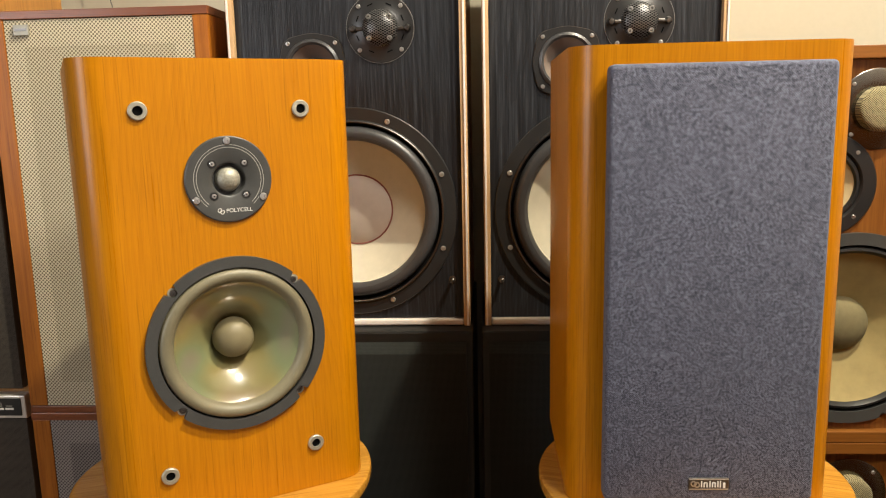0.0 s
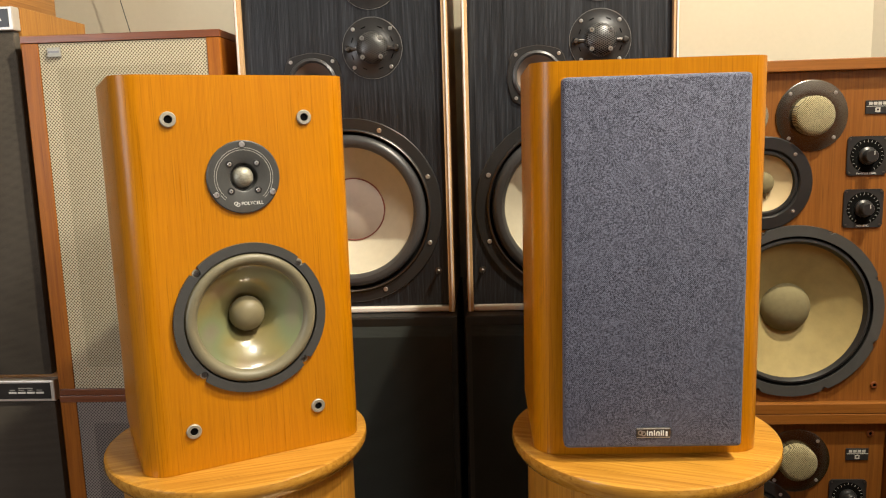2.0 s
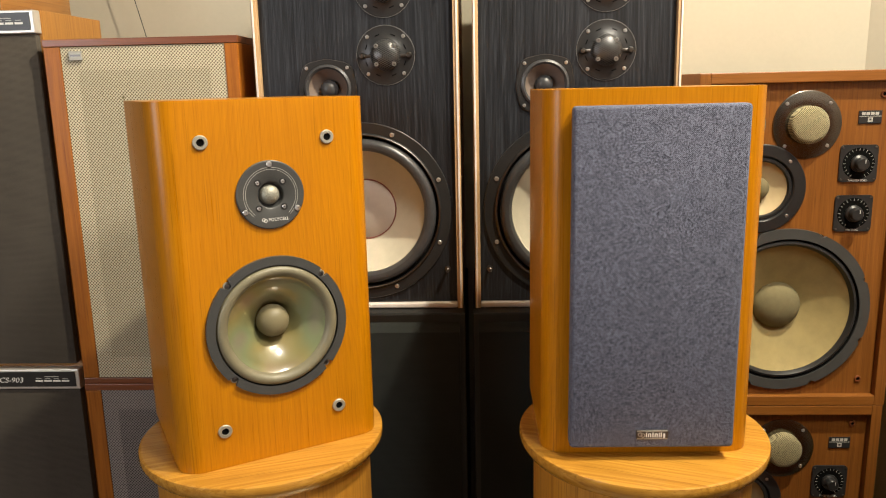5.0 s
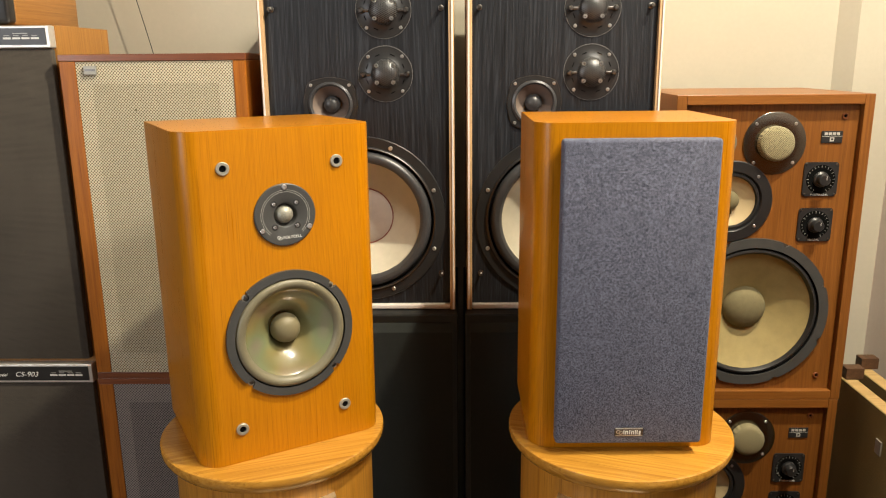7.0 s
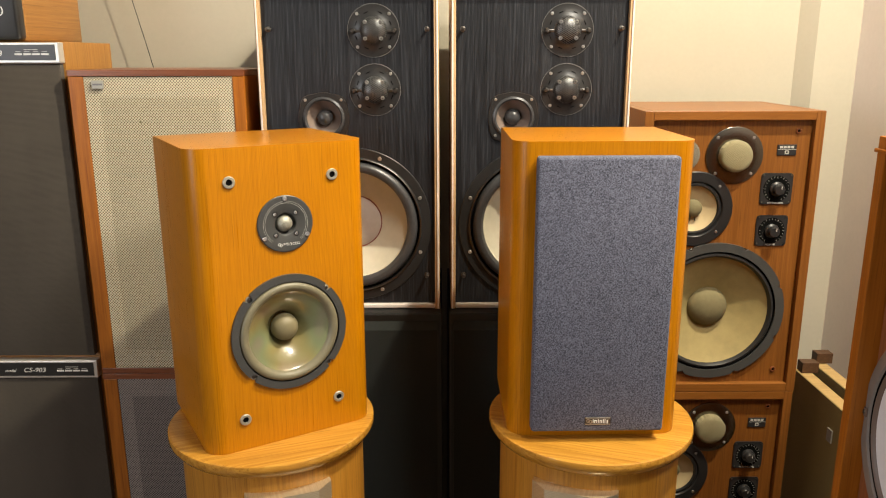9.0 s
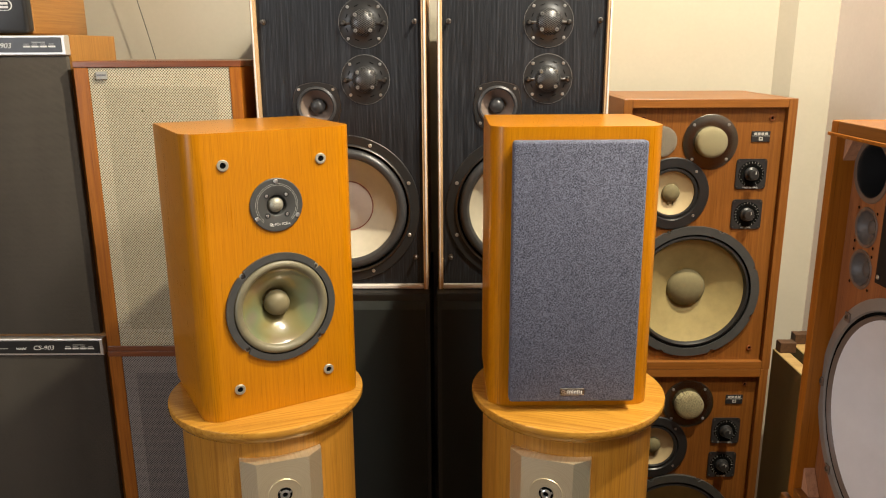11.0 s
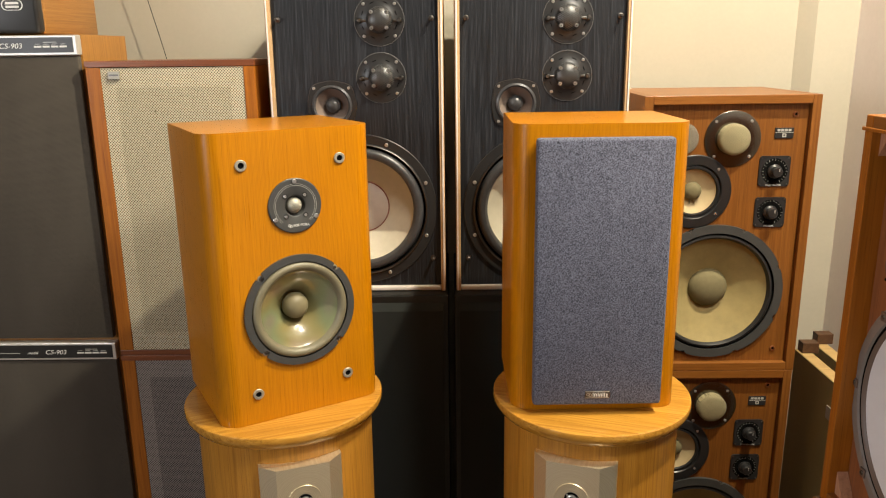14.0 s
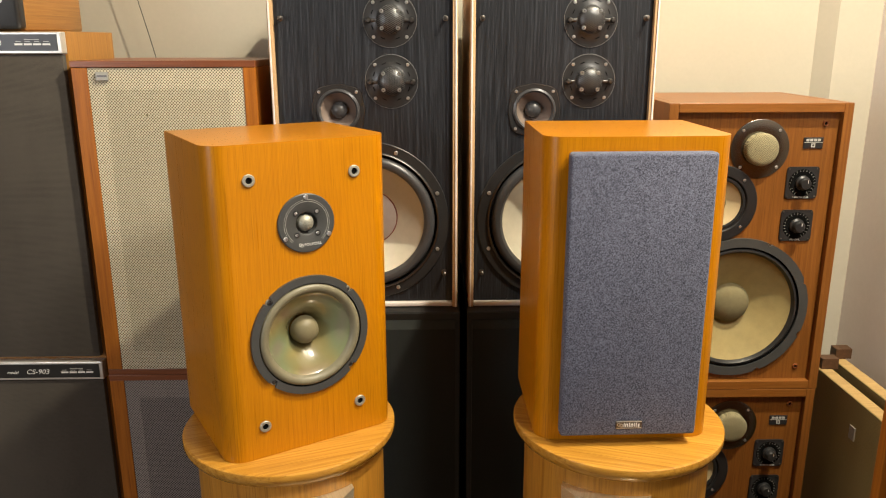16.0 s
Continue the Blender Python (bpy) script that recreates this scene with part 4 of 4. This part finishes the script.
# ---- the large speaker by the side wall ----
def monitor(m):
    """Faces local -y; origin at the lower left front corner; x runs to the viewer."""
    t = thing("monitor_speaker", m, "large open teak monitor with pale fifteen-inch cone", "loudspeaker")
    w, h, d, tt, by = 0.52, 0.69, 0.40, 0.022, 0.034
    part("side_panel", box(0, tt, 0, d, 0, h, 0.0015), RUST, t)
    part("side_panel", box(w - tt, w, 0, d, 0, h, 0.0015), RUST, t)
    part("top_panel", box(tt, w - tt, 0, d, h - tt, h, 0.0015), TEAK_X, t)
    part("bottom_panel", box(tt, w - tt, 0, d, 0, tt, 0.0015), TEAK_X, t)
    part("back_panel", box(tt, w - tt, d - 0.015, d, tt, h - tt), BLACK, t)
    part("lower_lip", box(-0.002, w + 0.002, -0.0045, -0.0002, h - tt - 0.003, h - tt + 0.003, 0.0012), RUST, t)
    board = drilled(box(tt + 0.0005, w - tt - 0.0005, by, by + 0.02, tt + 0.0005, h - tt - 0.0005), ((0.078, 0.617, 0.0425), (0.083, 0.527, 0.0275), (0.083, 0.458, 0.0275), (0.220, 0.236, 0.180), (0.28, 0.555, 0.085)), -0.05, 0.1)
    part("baffle", board, MON_BAFFLE, t, "teak baffle")
    Y = by - 0.0003
    # port
    p = part("port", lathe([(0.052, 0.0), (0.051, -0.0015), (0.046, -0.001), (0.042, 0.0)], 0.078, 0.617, Y, 48), MON_RING, t, smooth=True)
    part("port_bore", lathe([(0.0428, -0.0012), (0.0405, 0.004), (0.040, 0.12), (0, 0.12)], 0.078, 0.617, Y, 40), BLACK, p, "dark port tube", True)
    for z in (0.527, 0.458):
        q = part("tweeter", lathe([(0.033, 0.0), (0.032, -0.0015), (0.029, -0.001), (0.027, 0.0)], 0.083, z, Y, 40), MON_RING, t, "small recessed tweeter", True)
        part("cone", lathe([(0.0278, -0.0008), (0.024, 0.006), (0.013, 0.013), (0.0115, 0.009), (0.006, 0.006), (0, 0.005)], 0.083, z, Y, 36), MON_CONE, q, smooth=True)
        for a, b in ring_of(4, 0.039, 45):
            # flat black dot paints the shade of an empty hole
            part("screw_hole_shade", lathe([(0.0026, -0.0006), (0, -0.0006)], 0.083 + a, z + b, Y, 10), BLACK_DEEP, q)
    # horn
    hz0, hz1, hx0, hx1 = 0.452, 0.655, 0.134, 0.426
    f = part("horn", drilled(box(hx0, hx1, Y - 0.004, Y, hz0, hz1), ((0.28, 0.555, 0.083),), -0.05, 0.1), HORN_BLACK, t, "black sectoral horn in a flat frame")
    part("throat", lathe([(0.0835, -0.004), (0.06, 0.03), (0.03, 0.07), (0, 0.09)], 0.28, 0.555, Y, 48), HORN_BLACK, f, smooth=True)
    bm = bmesh.new()
    pts = []
    for i in range(13):
        a = radians(180 * i / 12)
        pts.append((0.28 - 0.10 * math.cos(a), hz0 + 0.022 + 0.075 * math.sin(a)))
    fr = [bm.verts.new((x, Y - 0.011, z)) for x, z in pts]
    bk = [bm.verts.new((x, Y - 0.004, z)) for x, z in pts]
    bm.faces.new(fr)
    for i in range(12):
        bm.faces.new((fr[i], fr[i + 1], bk[i + 1], bk[i]))
    part("horn_lip", bm, RUBBER, f)
    for x, z in ((hx0 + 0.007, hz0 + 0.01), (hx0 + 0.007, hz1 - 0.08), (hx1 - 0.007, hz0 + 0.01)):
        screw(f, x, z, Y - 0.004, 0.0036)
    # woofer
    x, z = 0.220, 0.236
    wf = part("woofer", lathe([(0.207, 0.0), (0.207, -0.006), (0.204, -0.008), (0.188, -0.008), (0.185, -0.003)], x, z, Y, 96), MON_GASKET, t, "fifteen-inch bass driver with grey gasket", True)
    # black ring: shade inside the gasket, put in as colour
    part("gap_shade", lathe([(0.186, -0.0045), (0.181, -0.001), (0.177, 0.0)], x, z, Y, 96), BLACK_DEEP, wf)
    part("surround", lathe([(0.1815, -0.0005), (0.179, -0.006), (0.176, -0.004), (0.173, 0.0)], x, z, Y, 96), MON_RING, wf, smooth=True)
    part("cone", lathe([(0.1735, -0.0005), (0.171, 0.001), (0.11, 0.026), (0.062, 0.046), (0.055, 0.049)], x, z, Y, 96), WHITE_CONE, wf, "pale grey paper cone", True)
    part("dust_cap", lathe([(0.058, 0.048), (0.05, 0.036), (0.03, 0.026), (0, 0.022)], x, z, Y, 64), WHITE_CONE, wf, smooth=True)
    for a, b in ring_of(8, 0.197, 0):
        part("clamp", box(x + a - 0.008, x + a + 0.008, Y - 0.0105, Y - 0.0078, z + b - 0.008, z + b + 0.008, 0.002), MON_RING, wf)
        screw(wf, x + a, z + b, Y - 0.0105, 0.0042, DARK_STEEL)
    for zz, s in ((tt, 1), (h - tt, -1)):
        bm = bmesh.new()
        tri = [(tt + 0.001, zz), (tt + 0.001, zz + s * 0.042), (tt + 0.030, zz)]
        a = [bm.verts.new((u, by - 0.020, v)) for u, v in tri]
        b = [bm.verts.new((u, by - 0.001, v)) for u, v in tri]
        bm.faces.new(a)
        bm.faces.new(b[::-1])
        for i in range(3):
            bm.faces.new((a[i], a[(i + 1) % 3], b[(i + 1) % 3], b[i]))
        part("corner_block", bm, BARE_PINE, t, "bare pine corner block")
    return t


MON_BAFFLE = wood("reddish_teak_baffle", (0.22, 0.075, 0.026), (0.30, 0.105, 0.038), (0.37, 0.14, 0.052), 0.45, fine=110)
MON_CONE = plain("dim_grey_cone", (0.10, 0.085, 0.08), 0.5)
MON_RING = plain("brown_grey_ring", (0.16, 0.11, 0.085), 0.45)
HORN_BLACK = plain("matt_black_casting", (0.010, 0.010, 0.011), 0.6, vary=0.2, spec=0.2)
MON_GASKET = plain("grey_gasket", (0.24, 0.21, 0.19), 0.5)
monitor(pose(0.648, 0.762, 0.702, 0, 0, -90))


def folded_cloth(m):
    """A folded pad with soft, bulging edges."""
    bm = bmesh.new()
    n = 14
    rows = []
    for i in range(n + 1):
        row = []
        for j in range(n + 1):
            u, v = 2 * i / n - 1, 2 * j / n - 1
            edge = (1 - abs(u) ** 5) * (1 - abs(v) ** 5)
            z = 0.004 + 0.026 * edge ** 0.5 + 0.003 * noise.noise((u * 2.1, v * 2.7, 0.3))
            row.append(bm.verts.new((u * 0.11, v * 0.10, z)))
        rows.append(row)
    for i in range(n):
        for j in range(n):
            bm.faces.new((rows[i][j], rows[i + 1][j], rows[i + 1][j + 1], rows[i][j + 1]))
    rim = [e for e in bm.edges if e.is_boundary]
    low = bmesh.ops.extrude_edge_only(bm, edges=rim)
    for v in low["geom"]:
        if isinstance(v, bmesh.types.BMVert):
            v.co.z = 0.0
    bmesh.ops.contextual_create(bm, geom=[e for e in bm.edges if e.is_boundary])
    t = part("folded_cloth", bm, BLUE_CLOTH, None, smooth=True)
    t.matrix_world = m
    return tagged(t, "folded dark blue cloth lying on the large monitor", "cloth")


BLUE_CLOTH = weave("dark_blue_cloth", (0.02, 0.024, 0.05), (0.11, 0.125, 0.20), 0.003, mottle=0.3, regular=0.4)
folded_cloth(pose(0.765, 0.485, 1.3922, 0, 0, 6))


def base_cabinet(m):
    t = thing("base_cabinet", m, "orange teak cabinet carrying the large monitor", "cabinet")
    part("carcass", box(0, 0.53, 0.006, 0.42, 0.0, 0.7015, 0.002), RUST, t)
    part("front_rail", box(0.0, 0.53, -0.012, 0.0058, 0.662, 0.700, 0.003), TEAK_X, t)
    part("front_stile", box(0.0, 0.03, -0.012, 0.0058, 0.0, 0.661, 0.003), RUST, t)
    part("front_panel", box(0.031, 0.529, -0.004, 0.0057, 0.01, 0.6605), BLACK_BOX, t)
    return t


base_cabinet(pose(0.650, 0.768, 0.0, 0, 0, -90))


# ---- loose grille boards against the side wall ----
def grille_board(m, label, height):
    """A cloth-covered board on edge, its cloth towards local -y, x running to the viewer."""
    t = thing("grille_board", m, label, "grille panel", "loose grille boards")
    part("board", box(0, 0.42, 0.004, 0.036, 0, height, 0.001), TAN_EDGE, t)
    part("cloth", box(-0.002, 0.422, 0.0, 0.0038, 0, height + 0.001, 0.0012), OLIVE_CLOTH, t, "olive-brown cloth face")
    part("cloth_return", box(-0.003, -0.0002, 0.0, 0.036, 0, height, 0.001), OLIVE_CLOTH, t)
    part("corner_block", box(0.0, 0.03, 0.006, 0.05, height + 0.0012, height + 0.03, 0.001), DARK_BLOCK, t, "dark wooden corner block")
    b = part("badge", box(0.205, 0.228, -0.004, -0.0002, height - 0.10, height - 0.066, 0.0006), NICKEL, t, "small metal badge")
    return t


grille_board(pose(0.925, 1.50, 0.0, 0, 0, -90), "olive cloth grille board with bare plywood edge", 0.688)
grille_board(pose(0.992, 1.56, 0.0, 0, 0, -90), "olive cloth grille board behind another board", 0.690)


# ---- wire down the wall ----
def hanging_wire():
    c = bpy.data.curves.new("wall_wire", "CURVE")
    c.dimensions, c.bevel_depth, c.bevel_resolution = "3D", 0.0011, 2
    s = c.splines.new("NURBS")
    pts = [(-0.95, 1.72, 2.2), (-0.90, 1.725, 1.85), (-0.853, 1.73, 1.64), (-0.812, 1.73, 1.475), (-0.76, 1.73, 1.2), (-0.74, 1.73, 0.9)]
    s.points.add(len(pts) - 1)
    for p, q in zip(s.points, pts):
        p.co = (*q, 1)
    s.use_endpoint_u = True
    tmp = bpy.data.objects.new("tmp_wire", c)
    scene.collection.objects.link(tmp)
    me = bpy.data.meshes.new_from_object(tmp.evaluated_get(bpy.context.evaluated_depsgraph_get()))
    bpy.data.objects.remove(tmp)
    me.materials.clear()
    me.materials.append(BLACK)
    ob = new("wall_wire", me)
    tagged(ob, "thin dark wire hanging down the cream wall", "wire")


hanging_wire()
